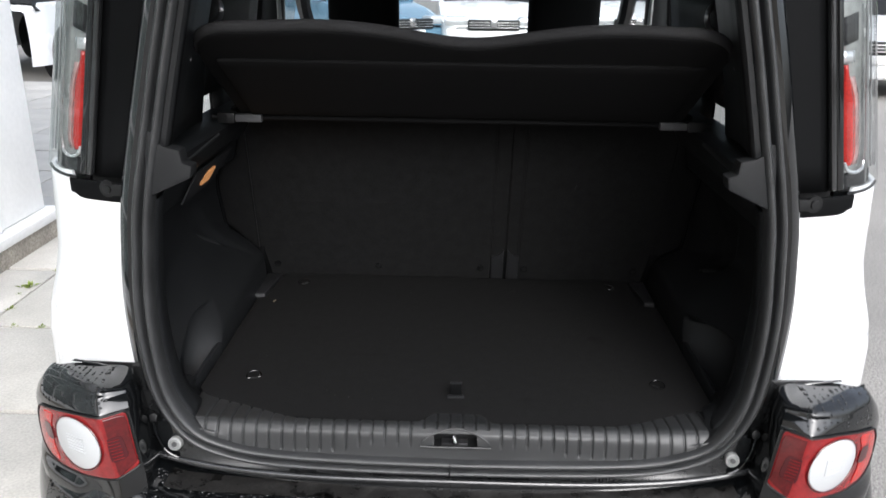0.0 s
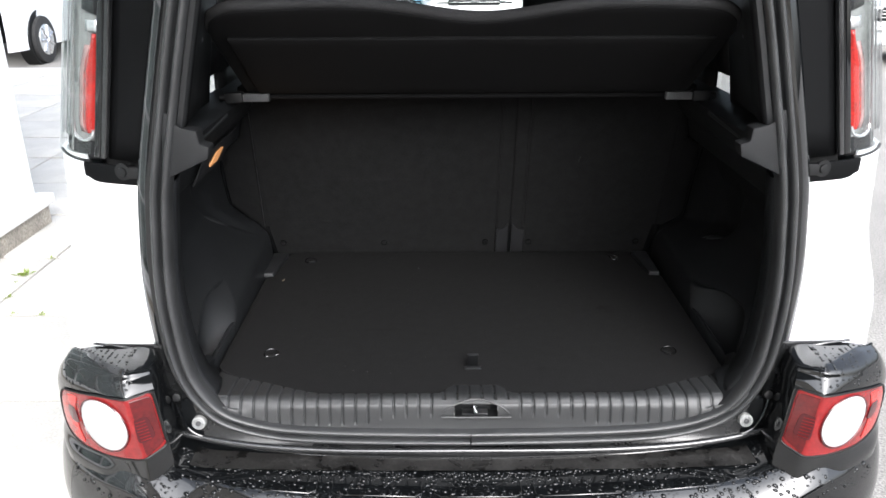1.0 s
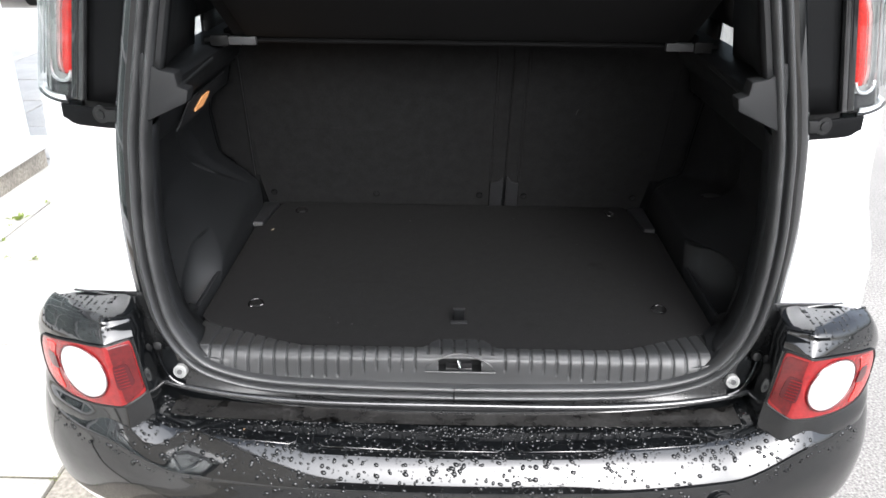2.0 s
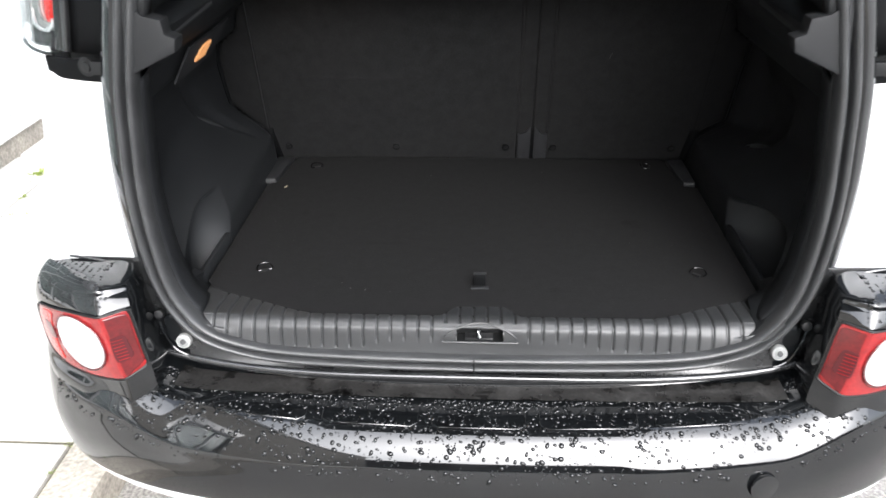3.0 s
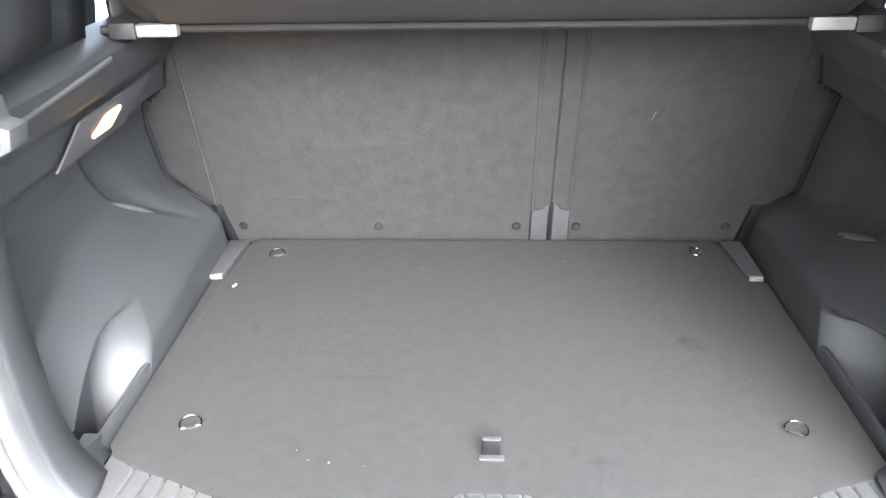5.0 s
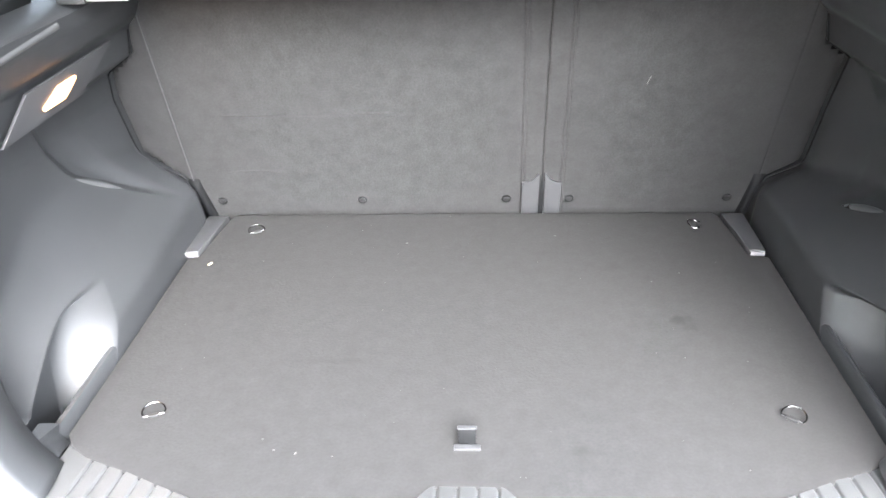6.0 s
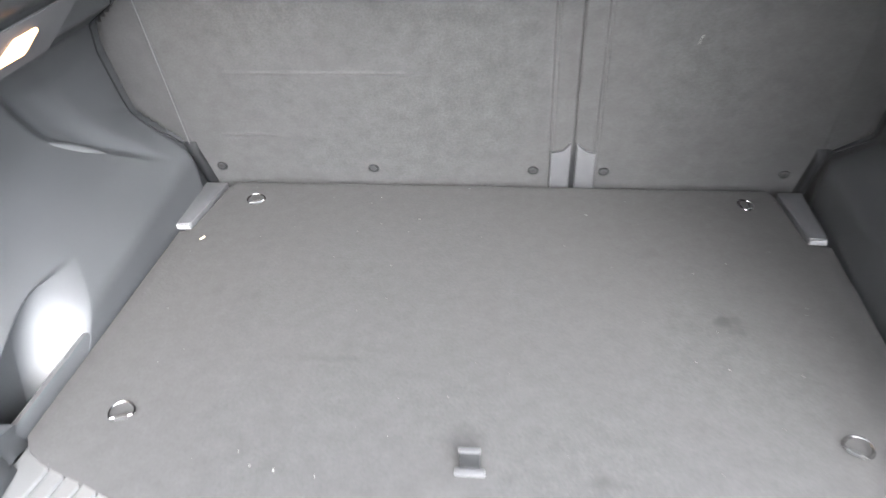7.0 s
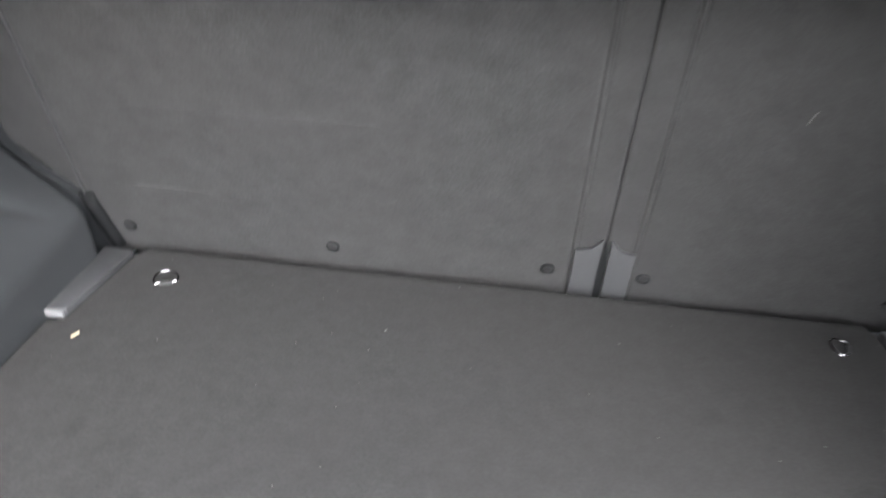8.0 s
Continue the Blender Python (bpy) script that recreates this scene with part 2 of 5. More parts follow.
def prism(points, lift, bevel=0.0):
    """A flat polygon of Vectors, made solid along the vector lift."""
    bm = bmesh.new()
    face = bm.faces.new([bm.verts.new(p) for p in points])
    top = bmesh.ops.extrude_face_region(bm, geom=[face])
    bmesh.ops.translate(bm, verts=[v for v in top["geom"] if isinstance(v, bmesh.types.BMVert)], vec=lift)
    if bevel:
        bmesh.ops.bevel(bm, geom=[e for e in bm.edges if e.calc_face_angle(0) > 0.6], offset=bevel, segments=2, affect="EDGES", profile=0.6)
    return bm


def rod(points, radius, sides=8, closed=False, bm=None):
    """A round bar along a line of points."""
    bm = bm or bmesh.new()
    pts, rings = [Vector(p) for p in points], []
    n = len(pts)
    up = Vector((0.13, 0.21, 0.97))
    for i, p in enumerate(pts):
        a, b = pts[(i - 1) % n if closed else max(0, i - 1)], pts[(i + 1) % n if closed else min(n - 1, i + 1)]
        t = (b - a).normalized()
        s = t.cross(up).normalized()
        w = t.cross(s)
        rings.append([bm.verts.new(p + radius * (math.cos(k * math.tau / sides) * s + math.sin(k * math.tau / sides) * w)) for k in range(sides)])
    for a, b in list(zip(rings, rings[1:])) + ([(rings[-1], rings[0])] if closed else []):
        for k in range(sides):
            bm.faces.new((a[k], a[(k + 1) % sides], b[(k + 1) % sides], b[k]))
    if not closed:
        bm.faces.new(rings[0])
        bm.faces.new(rings[-1][::-1])
    return bm


def disc(centre, normal, radius, depth, sides=20, bevel=0.0):
    bm = bmesh.new()
    bmesh.ops.create_cone(bm, cap_ends=True, segments=sides, radius1=radius, radius2=radius, depth=depth)
    if bevel:
        bmesh.ops.bevel(bm, geom=[e for e in bm.edges if e.calc_face_angle(0) > 1], offset=bevel, segments=2, affect="EDGES", profile=0.6)
    q = Vector((0, 0, 1)).rotation_difference(Vector(normal))
    bmesh.ops.transform(bm, matrix=Matrix.Translation(centre) @ q.to_matrix().to_4x4(), verts=bm.verts)
    return bm


def spline(points, n):
    """n points along a smooth curve through the points given."""
    p = [np.array(q, float) for q in points]
    p = [2 * p[0] - p[1]] + p + [2 * p[-1] - p[-2]]
    out = []
    for k in range(n):
        s = k / (n - 1) * (len(p) - 3)
        i = min(int(s), len(p) - 4)
        t = s - i
        a, b, c, d = p[i:i + 4]
        out.append(0.5 * (2 * b + (c - a) * t + (2 * a - 5 * b + 4 * c - d) * t * t + (3 * b - a - 3 * c + d) * t ** 3))
    return out


def steps(a, b, n):
    return [a + (b - a) * i / (n - 1) for i in range(n)]


def ease(x, a, b):
    t = min(1, max(0, (x - a) / (b - a)))
    return t * t * (3 - 2 * t)


def lerp(x, *pairs):
    return float(np.interp(x, [p[0] for p in pairs], [p[1] for p in pairs]))


# ---- ground ----
def build_ground():
    road = thing("road", "grey asphalt with coarse stone chippings", "road", kind="structure")
    bm = bmesh.new()
    bm.faces.new([bm.verts.new(p) for p in ((-400, -400, 0), (400, -400, 0), (400, 400, 0), (-400, 400, 0))])
    part("asphalt", bm, ASPHALT, road)
    kerb = thing("kerb", "pale concrete kerb along the paving", "kerb", kind="structure")
    for i in range(19):
        y = -8.69 + i * 0.915
        part("kerb_stone", box((-0.995, y, -0.1), (-0.87, y + 0.907, 0.100), 0.012), CONCRETE, kerb)
    pavement = thing("pavement", "pale concrete paving slabs with weeds in the joints", "pavement", kind="structure")
    part("bed", box((-2.9, -8.7, -0.1), (-0.998, 8.25, 0.086)), JOINT, pavement)
    part("bed", box((-6.6, 2.63, -0.1), (-2.902, 8.25, 0.086)), JOINT, pavement)
    shared = None
    for i in range(-14, 13):
        for j in range(6 if i > 3 else 2):
            if shared is None:
                slab = part("slab", box((-0.443, -0.299, -0.04), (0.443, 0.299, 0.0), 0.006), SLAB, pavement)
                shared = slab.data
            else:
                slab = new("slab", shared)
                slab.parent = pavement
            slab.matrix_basis = pose(-1.447 - j * 0.895, 0.23 + 0.307 + i * 0.614, 0.1 + random.uniform(-0.002, 0.002), random.uniform(-0.2, 0.2), random.uniform(-0.2, 0.2), random.uniform(-0.2, 0.2))
    return pavement


build_ground()


def build_weed(x, y, size, n):
    ob = thing("weed", "small green weed in the paving joint", "weed", group="weeds in the paving")
    bm = bmesh.new()
    for k in range(n):
        a, tilt, l = random.uniform(0, math.tau), random.uniform(0.3, 1.2), size * random.uniform(0.5, 1)
        d, s = Vector((math.cos(a) * math.sin(tilt), math.sin(a) * math.sin(tilt), math.cos(tilt))), Vector((-math.sin(a), math.cos(a), 0))
        o = Vector((random.uniform(-1, 1) * size * 0.5, random.uniform(-0.01, 0.01), 0))
        q = [o, o + d * l * 0.5 + s * l * 0.16, o + d * l - Vector((0, 0, l * 0.2)), o + d * l * 0.5 - s * l * 0.16]
        bm.faces.new([bm.verts.new(v) for v in q])
    part("leaves", bm, WEED, ob, smooth=False)
    ob.matrix_basis = pose(x, y, 0.097)


for x, y, size, n in ((-1.94, 1.86, 0.045, 24), (-1.88, 1.62, 0.03, 14), (-1.9, 2.05, 0.03, 10), (-1.66, 1.46, 0.025, 14), (-1.5, 1.46, 0.02, 10), (-1.78, 1.46, 0.02, 8), (-1.01, 0.36, 0.02, 12), (-1.01, 0.3, 0.015, 8), (-1.85, 1.46, 0.02, 8), (-1.0, 0.46, 0.014, 12), (-1.0, 0.22, 0.012, 10), (-1.0, 0.12, 0.014, 12), (-1.0, 0.02, 0.012, 10), (-1.0, -0.1, 0.012, 9), (-1.93, 1.78, 0.02, 10)):
    build_weed(x, y, size, n)


# ---- glazed building beside the paving ----
def build_showroom():
    ob = thing("glazed_building", "white framed glazed building on a concrete plinth", "building")
    x = -2.2
    part("plinth", box((x - 0.5, -3.2, 0.05), (x + 0.05, 2.58, 0.2), 0.012), CONCRETE, ob)
    part("sill", box((x - 0.5, -3.2, 0.203), (x + 0.075, 2.61, 0.255), 0.012), UPVC, ob)
    part("corner_post", box((x - 0.4, 2.05, 0.258), (x, 2.56, 3.0), 0.01), UPVC, ob)
    part("post_cover", box((x + 0.003, 2.10, 0.258), (x + 0.02, 2.13, 3.0), 0.004), UPVC, ob)
    part("fascia", box((x - 0.5, -3.2, 2.6), (x + 0.06, 2.58, 3.1), 0.02), UPVC, ob)
    for k in range(4):
        y0 = 2.04 - (k + 1) * 1.35
        frame_ = part("window_frame", box((x - 0.09, y0, 0.258), (x - 0.01, y0 + 0.07, 2.6), 0.008), UPVC, ob)
        part("mullion", box((x - 0.085, y0 + 0.65, 0.36), (x - 0.02, y0 + 0.7, 2.55), 0.008), UPVC, frame_)
        part("bottom_rail", box((x - 0.09, y0 + 0.072, 0.258), (x - 0.015, y0 + 1.345, 0.35), 0.008), UPVC, frame_)
        part("top_rail", box((x - 0.09, y0 + 0.072, 2.5), (x - 0.015, y0 + 1.345, 2.598), 0.008), UPVC, frame_)
        for h in (0.72, 1.15, 1.6):
            part("glazing_bar", box((x - 0.08, y0 + 0.072, h), (x - 0.03, y0 + 1.345, h + 0.025), 0.006), UPVC, frame_)
        pane = part("pane", box((x - 0.058, y0 + 0.07, 0.35), (x - 0.052, y0 + 1.345, 2.5)), GLASS, frame_)
        pane.visible_shadow = False
        for h in steps(0.40, 2.44, 35):
            part("blind_slat", box((x - 0.17, y0 + 0.08, h), (x - 0.155, y0 + 1.335, h + 0.052), 0.003, 1), UPVC, frame_)
    part("inner_wall", box((x - 3.0, -3.2, 0.1), (x - 2.9, 2.53, 3.0)), UPVC, ob)
    part("inner_floor", box((x - 2.9, -3.2, 0.05), (x - 0.5, 2.53, 0.16)), SLAB, ob)
    part("end_wall", box((x - 2.9, 2.43, 0.16), (x - 0.4, 2.53, 3.0)), UPVC, ob)
    part("back_end_wall", box((x - 2.9, -3.2, 0.16), (x - 0.1, -3.1, 2.6)), UPVC, ob)
    # unseen bulk added behind and above to hold back sky from the left
    part("sky_block_wing", box((x - 3.0, -13.0, 0.0), (x + 0.02, -3.203, 4.9)), CONCRETE, ob)
    part("sky_block_wall", box((x - 3.0, -3.2, 3.103), (x + 0.02, 2.56, 4.9)), CONCRETE, ob)
    part("sky_block_roof", box((x - 3.1, -13.1, 4.902), (x + 0.1, 2.63, 5.05), 0.02), UPVC, ob)


build_showroom()


# ---- parked cars in the distance ----
def build_parked_car(name, label, paint, m):
    """A hatchback about 4 m long, its nose towards -y."""
    ob = thing(name, label, "car", group="cars parked beyond")
    half = [(-2.0, 0.62, 0.60), (-1.85, 0.80, 0.66), (-1.3, 0.86, 0.84), (-0.75, 0.87, 0.95), (0.0, 0.88, 0.98), (1.2, 0.88, 1.0), (1.8, 0.84, 1.0), (2.0, 0.74, 0.9)]

    def hull(y, v):
        w, h = lerp(y, *[(a, b) for a, b, c in half]), lerp(y, *[(a, c) for a, b, c in half])
        s = v * 2 - 1
        a = math.copysign(min(1, abs(s) * 1.9) ** 0.8, s)
        z = h + 0.03 * (1 - a * a) if abs(s) < 0.526 else lerp(abs(s), (0.526, h), (0.6, h - 0.05), (0.8, 0.55), (1, 0.22))
        bulge = 1 + 0.02 * math.sin(math.pi * min(1, max(0, (0.9 - z) / 0.7)))
        return Vector((w * a * bulge, y, z))
    part("body", grid(hull, steps(-2, 2, 33), steps(0, 1, 37)), paint, ob)

    def cabin(y, v):
        top = lerp(y, (-0.8, 0.93), (0.05, 1.44), (0.7, 1.5), (1.5, 1.44), (1.9, 1.0))
        s = v * 2 - 1
        a = math.copysign(min(1, abs(s) * 1.6), s)
        z = top if abs(s) < 0.625 else lerp(abs(s), (0.625, top), (1, 0.9))
        w = lerp(z, (0.9, 0.84), (1.5, 0.6))
        return Vector((w * a, y, z))
    part("windows", grid(cabin, steps(-0.8, 1.9, 22), steps(0, 1, 25)), MATT, ob, "dark glass")
    part("roof", grid(lambda u, v: Vector((v * 0.56, u, 1.462 + 0.04 * (1 - v * v) - 0.06 * (u - 0.7) ** 2)), steps(0.0, 1.55, 10), steps(-1, 1, 11)), paint, ob, solid=0.02)
    for s in (-1, 1):
        part("windscreen_pillar", rod([(s * 0.83, -0.78, 0.95), (s * 0.62, 0.02, 1.45)], 0.035), paint, ob)
        part("middle_pillar", rod([(s * 0.84, 0.6, 0.95), (s * 0.62, 0.62, 1.46)], 0.03), MATT, ob)
        part("mirror", box((s * 0.94 - 0.09, -0.55, 0.95), (s * 0.94 + 0.09, -0.45, 1.08), 0.03), paint, ob)
        part("headlight", box((s * 0.60 - 0.2, -1.98, 0.62), (s * 0.60 + 0.2, -1.7, 0.76), 0.05), SILVERED, ob, "clear headlight")
        for y in (-1.25, 1.3):
            wheel = part("wheel", disc((s * 0.83, y, 0.31), (1, 0, 0), 0.31, 0.2, 28, 0.03), TYRE, ob)
            rim = disc((s * 0.925, y, 0.31), (1, 0, 0), 0.2, 0.03, 24, 0.005)
            part("rim", rim, SILVERED, wheel)
            spokes = bmesh.new()
            for k in range(7):
                b = math.tau * k / 7
                rod([(s * 0.945, y + 0.03 * math.cos(b), 0.31 + 0.03 * math.sin(b)), (s * 0.945, y + 0.19 * math.cos(b), 0.31 + 0.19 * math.sin(b))], 0.018, 6, bm=spokes)
            part("spokes", spokes, CHROME, wheel)
            part("wheel_arch", disc((s * 0.80, y, 0.33), (1, 0, 0), 0.37, 0.17, 28), MATT, ob)
    grille = part("grille", box((-0.42, -2.03, 0.56), (0.42, -1.9, 0.72), 0.02), MATT, ob)
    for z in (0.6, 0.64, 0.68):
        part("grille_bar", box((-0.4, -2.04, z - 0.006), (0.4, -2.02, z + 0.006), 0.002), CHROME, grille)
    part("badge", box((-0.06, -2.06, 0.6), (0.06, -2.03, 0.74), 0.03), CHROME, grille)
    part("lower_grille", box((-0.6, -1.98, 0.28), (0.6, -1.86, 0.42), 0.03), MATT, ob)
    part("number_plate", box((-0.26, -2.035, 0.45), (0.26, -2.0, 0.55), 0.005), UPVC, ob)
    part("front_bumper", box((-0.78, -1.99, 0.25), (0.78, -1.8, 0.58), 0.07, 3), paint, ob)
    ob.matrix_basis = m
    return ob


build_parked_car("parked_car", "white hatchback seen through the windscreen", WHITE, pose(0.36, 13.7, 0, 0, 0, 3))
build_parked_car("parked_car", "pale blue car parked beside the white one", BLUE, pose(-2.1, 13.2, 0, 0, 0, 38))
build_parked_car("parked_car", "white car at the end of the building", WHITE, pose(-6.35, 10.6, 0, 0, 0, 182))
build_parked_car("parked_car", "white car with dark grille beyond the road", WHITE, pose(5.6, 10.6, 0, 0, 0, -8))
build_parked_car("parked_car", "white car parked along the road", WHITE, pose(3.1, 14.6, 0, 0, 0, -3))


def build_tree(x, y, height, seed):
    rnd = random.Random(seed)
    ob = thing("tree", "broad leafy green tree at the edge of the car park", "tree", group="trees round the car park")
    trunk = bmesh.new()
    rod([(x, y, 0), (x + 0.1, y, height * 0.3), (x - 0.1, y, height * 0.6)], 0.16, 8, bm=trunk)
    for k in range(9):
        a, z = rnd.uniform(0, math.tau), height * rnd.uniform(0.3, 0.6)
        rod([(x, y, z), (x + math.cos(a) * height * 0.16, y + math.sin(a) * height * 0.16, z + height * 0.14), (x + math.cos(a) * height * 0.27, y + math.sin(a) * height * 0.27, z + height * 0.3)], 0.05, 6, bm=trunk)
    part("trunk", trunk, BARK, ob)
    verts, faces = [], []
    for k in range(150):
        a, r, z = rnd.uniform(0, math.tau), height * 0.34 * math.sqrt(rnd.random()), height * rnd.uniform(0.12, 1.0)
        c = Vector((x + r * math.cos(a), y + r * math.sin(a), z))
        for i in range(26):
            o = c + Vector((rnd.gauss(0, 0.28), rnd.gauss(0, 0.28), rnd.gauss(0, 0.22)))
            p, q = Vector((rnd.gauss(0, 1), rnd.gauss(0, 1), rnd.gauss(0, 1))).normalized() * 0.11, Vector((rnd.gauss(0, 1), rnd.gauss(0, 1), rnd.gauss(0, 1))).normalized() * 0.07
            n = len(verts)
            verts += [o - p, o + q, o + p, o - q]
            faces.append((n, n + 1, n + 2, n + 3))
    me = bpy.data.meshes.new("crown")
    me.from_pydata(verts, [], faces)
    me.materials.append(LEAF)
    crown = new("crown", me)
    crown.parent = ob


for i, (x, y, h) in enumerate(((9.5, 24, 6.5), (13.5, 25, 7), (5.5, 27, 6), (17.5, 24, 6.5), (21.5, 26, 7), (-9, 28, 6))):
    build_tree(x, y, h, i)


def build_far_wall():
    """Plain unseen wall, added behind to darken what the bumper reflects."""
    ob = thing("unseen_dark_wall", "long unseen dark wall added across the car park", "building")
    part("wall", box((-26, -17.2, 0), (26, -16.6, 4.4)), DARK_WALL, ob)
    part("roof_edge", box((-26.2, -17.3, 4.402), (26.2, -16.4, 4.7), 0.03), MATT, ob)


build_far_wall()


# ---- the car: outer body ----
car = thing("car", "white compact family car with black bumper and open boot", "car")
HALF_OPENING = [(0, 0.524), (0.2, 0.527), (0.36, 0.535), (0.45, 0.552), (0.517, 0.582), (0.562, 0.635), (0.588, 0.70), (0.600, 0.79), (0.603, 0.88),
                (0.597, 0.97), (0.586, 1.07), (0.557, 1.21), (0.517, 1.386), (0.49, 1.48), (0.44, 1.55), (0.3, 1.58), (0, 1.585)]


def opening_y(z):
    return 0.045 * (z - 0.55)


def opening_loop(n):
    """The outer edge of the boot opening with its inward normals, all the way round."""
    right = spline(HALF_OPENING, n)
    loop = [(p[0], p[1]) for p in right] + [(-p[0], p[1]) for p in right[-2:0:-1]]
    out = []
    for i, p in enumerate(loop):
        a, b = loop[i - 1], loop[(i + 1) % len(loop)]
        t = Vector((b[0] - a[0], b[1] - a[1])).normalized()
        out.append((Vector(p), Vector((-t.y, t.x))))
    return out


LOOP = opening_loop(90)


def around(section, loop=LOOP, close=True):
    """Sweeps a section of (inward, depth) pairs round the boot opening."""
    def f(i, j):
        p, n = loop[i]
        q = p + n * section[j][0]
        return Vector((q.x, opening_y(p.y) + section[j][1], q.y))
    return grid(f, range(len(loop)), range(len(section)), close)


def plan(x, a, b, n=3.2):
    """How far back the rounded tail reaches at the distance x from the middle."""
    t = min(1, abs(x) / a)
    return 0.3 - b * (1 - t ** n) ** (1 / n)


def tail(side, u, a, b, n=3.2):
    """A point of the tail's plan: u from 0 (middle) to 1 (flank), past 1 along the flank."""
    if u > 1:
        return Vector((side * a, 0.3 + (u - 1), 0))
    th = u * math.pi / 2
    return Vector((side * a * math.sin(th) ** (2 / n), 0.3 - b * math.cos(th) ** (2 / n), 0))


def u_at(x, a, n=3.2):
    return math.asin(min(1, (abs(x) / a) ** (n / 2))) / (math.pi / 2)


def flank(z):
    return lerp(z, (0.2, 0.86), (0.5, 0.885), (0.74, 0.883), (0.80, 0.872), (0.86, 0.852), (0.93, 0.836), (1.1, 0.826), (1.5, 0.745), (1.6, 0.70))


def build_seal():
    ridge = lambda c, r, h: [(c - r, 0.016)] + [(c - r * math.cos(t), 0.004 - h * math.sin(t)) for t in steps(0.1, math.pi - 0.1, 11)] + [(c + r, 0.016)]
    seal = part("boot_seal", around(ridge(0.0315, 0.0085, 0.019)), RUBBER, car, "black rubber seal round the boot opening")
    part("outer_lip", around(ridge(0.0115, 0.0075, 0.018)), RUBBER, seal)
    part("middle_fin", around(ridge(0.0212, 0.0012, 0.009)), RUBBER, seal)
    part("seal_joint", box((-0.004, -0.016, 0.522), (-0.001, -0.011, 0.56), 0.001), MATT, seal)
    part("boot_frame", around([(0.03, 0.024), (0.0, 0.024), (-0.012, 0.018), (-0.03, 0.03), (-0.04, 0.06)]), BLACK, car, "glossy black frame of the opening")


build_seal()


def build_quarter(s):
    name = "quarter_panel"
    def rear(u, z):
        a = flank(z)
        p = tail(s, u, a, 0.3 - 0.035 - opening_y(z))
        return Vector((p.x, p.y, z))
    q = part(name, grid(lambda u, t: rear(u, 0.58 + ((1.0515 if u < u_at(0.742, 0.828) else 1.0975) - 0.58) * t), [u for u in steps(u_at(0.6, 0.83), 1.0, 26) + steps(1.03, 1.5, 8)], steps(0, 1, 20)), WHITE, car, "white painted rear wing", solid=0.012)
    part("panel_crease", rod([rear(u_at(0.838, flank(z)), z) + Vector((s * 0.001, -0.0025, 0)) for z in steps(0.82, 1.03, 6)], 0.0025, 6), WHITE, q)
    # the flank below the windows, on to the front
    def side(y, z):
        w = flank(z) * lerp(y, (0.5, 1.0), (1.2, 0.995), (3.0, 0.97), (3.5, 0.88), (3.8, 0.70))
        return Vector((s * w, y, z))
    part("flank", grid(side, steps(0.78, 3.8, 40), steps(0.22, 0.985, 14)), WHITE, car, solid=0.02)
    part("rear_pillar", grid(lambda u, z: Vector((s * (flank(z) - 0.012), u + 0.25 * (z - 1.05) * (u - 0.45), z)), steps(0.3, 0.62, 6), steps(1.058, 1.56, 10)), MATT, car, solid=0.03)
    for y0, y1 in ((1.55, 1.68), (0.74, 0.84)):
        part("door_pillar", grid(lambda y, z: Vector((s * (flank(z) - 0.03), y, z)), steps(y0, y1, 3), steps(0.99, 1.6, 8)), MATT, car, solid=0.06)
    part("windscreen_pillar", rod([(s * 0.80, 3.0, 1.03), (s * 0.76, 2.5, 1.3), (s * 0.69, 2.0, 1.58)], 0.035), MATT, car)
    pane = part("side_window", grid(lambda y, z: Vector((s * (flank(z) - 0.03), y, z)), steps(0.64, 2.3, 8), steps(0.99, 1.56, 6)), GLASS, car)
    pane.visible_shadow = False
    # a wheel
    for y in (0.62, 3.1):
        wheel = part("wheel", disc((s * 0.76, y, 0.31), (1, 0, 0), 0.31, 0.2, 32, 0.03), TYRE, car)
        part("rim", disc((s * 0.855, y, 0.31), (1, 0, 0), 0.2, 0.02, 24, 0.005), SILVERED, wheel)
    part("wheel_housing", grid(lambda a, x: Vector((s * x, 0.62 + 0.34 * math.cos(a), 0.31 + 0.34 * math.sin(a))), steps(0, math.pi, 16), steps(0.62, 0.87, 3)), MATT, car, solid=0.01)


for s in (-1, 1):
    build_quarter(s)
part("roof", grid(lambda y, v: Vector((0.70 * v, y, 1.60 + 0.05 * (1 - v * v) - lerp(y, (0.1, 0.03), (0.6, 0.0), (1.6, 0.0), (2.1, 0.03)))), steps(0.06, 2.1, 16), steps(-1, 1, 13)), WHITE, car, solid=0.04)
screen = part("windscreen", grid(lambda t, v: Vector((v * lerp(t, (0, 0.68), (1, 0.80)), lerp(t, (0, 2.05), (1, 3.05)) + 0.12 * (1 - v * v), lerp(t, (0, 1.60), (1, 1.03)))), steps(0, 1, 8), steps(-1, 1, 12)), GLASS, car)
screen.visible_shadow = False
part("bonnet", grid(lambda y, v: Vector((v * lerp(y, (3.0, 0.84), (3.5, 0.78), (3.8, 0.62)), y + 0.1 * (1 - v * v), lerp(y, (3.0, 1.03), (3.5, 0.93), (3.75, 0.82), (3.8, 0.75)) + 0.03 * (1 - v * v))), steps(3.0, 3.8, 14), steps(-1, 1, 13)), WHITE, car, solid=0.02)
part("front_end", grid(lambda z, v: Vector((v * 0.62, 3.8 + 0.1 * (1 - v * v), z)), steps(0.25, 0.77, 6), steps(-1, 1, 9)), BLACK, car, solid=0.03)
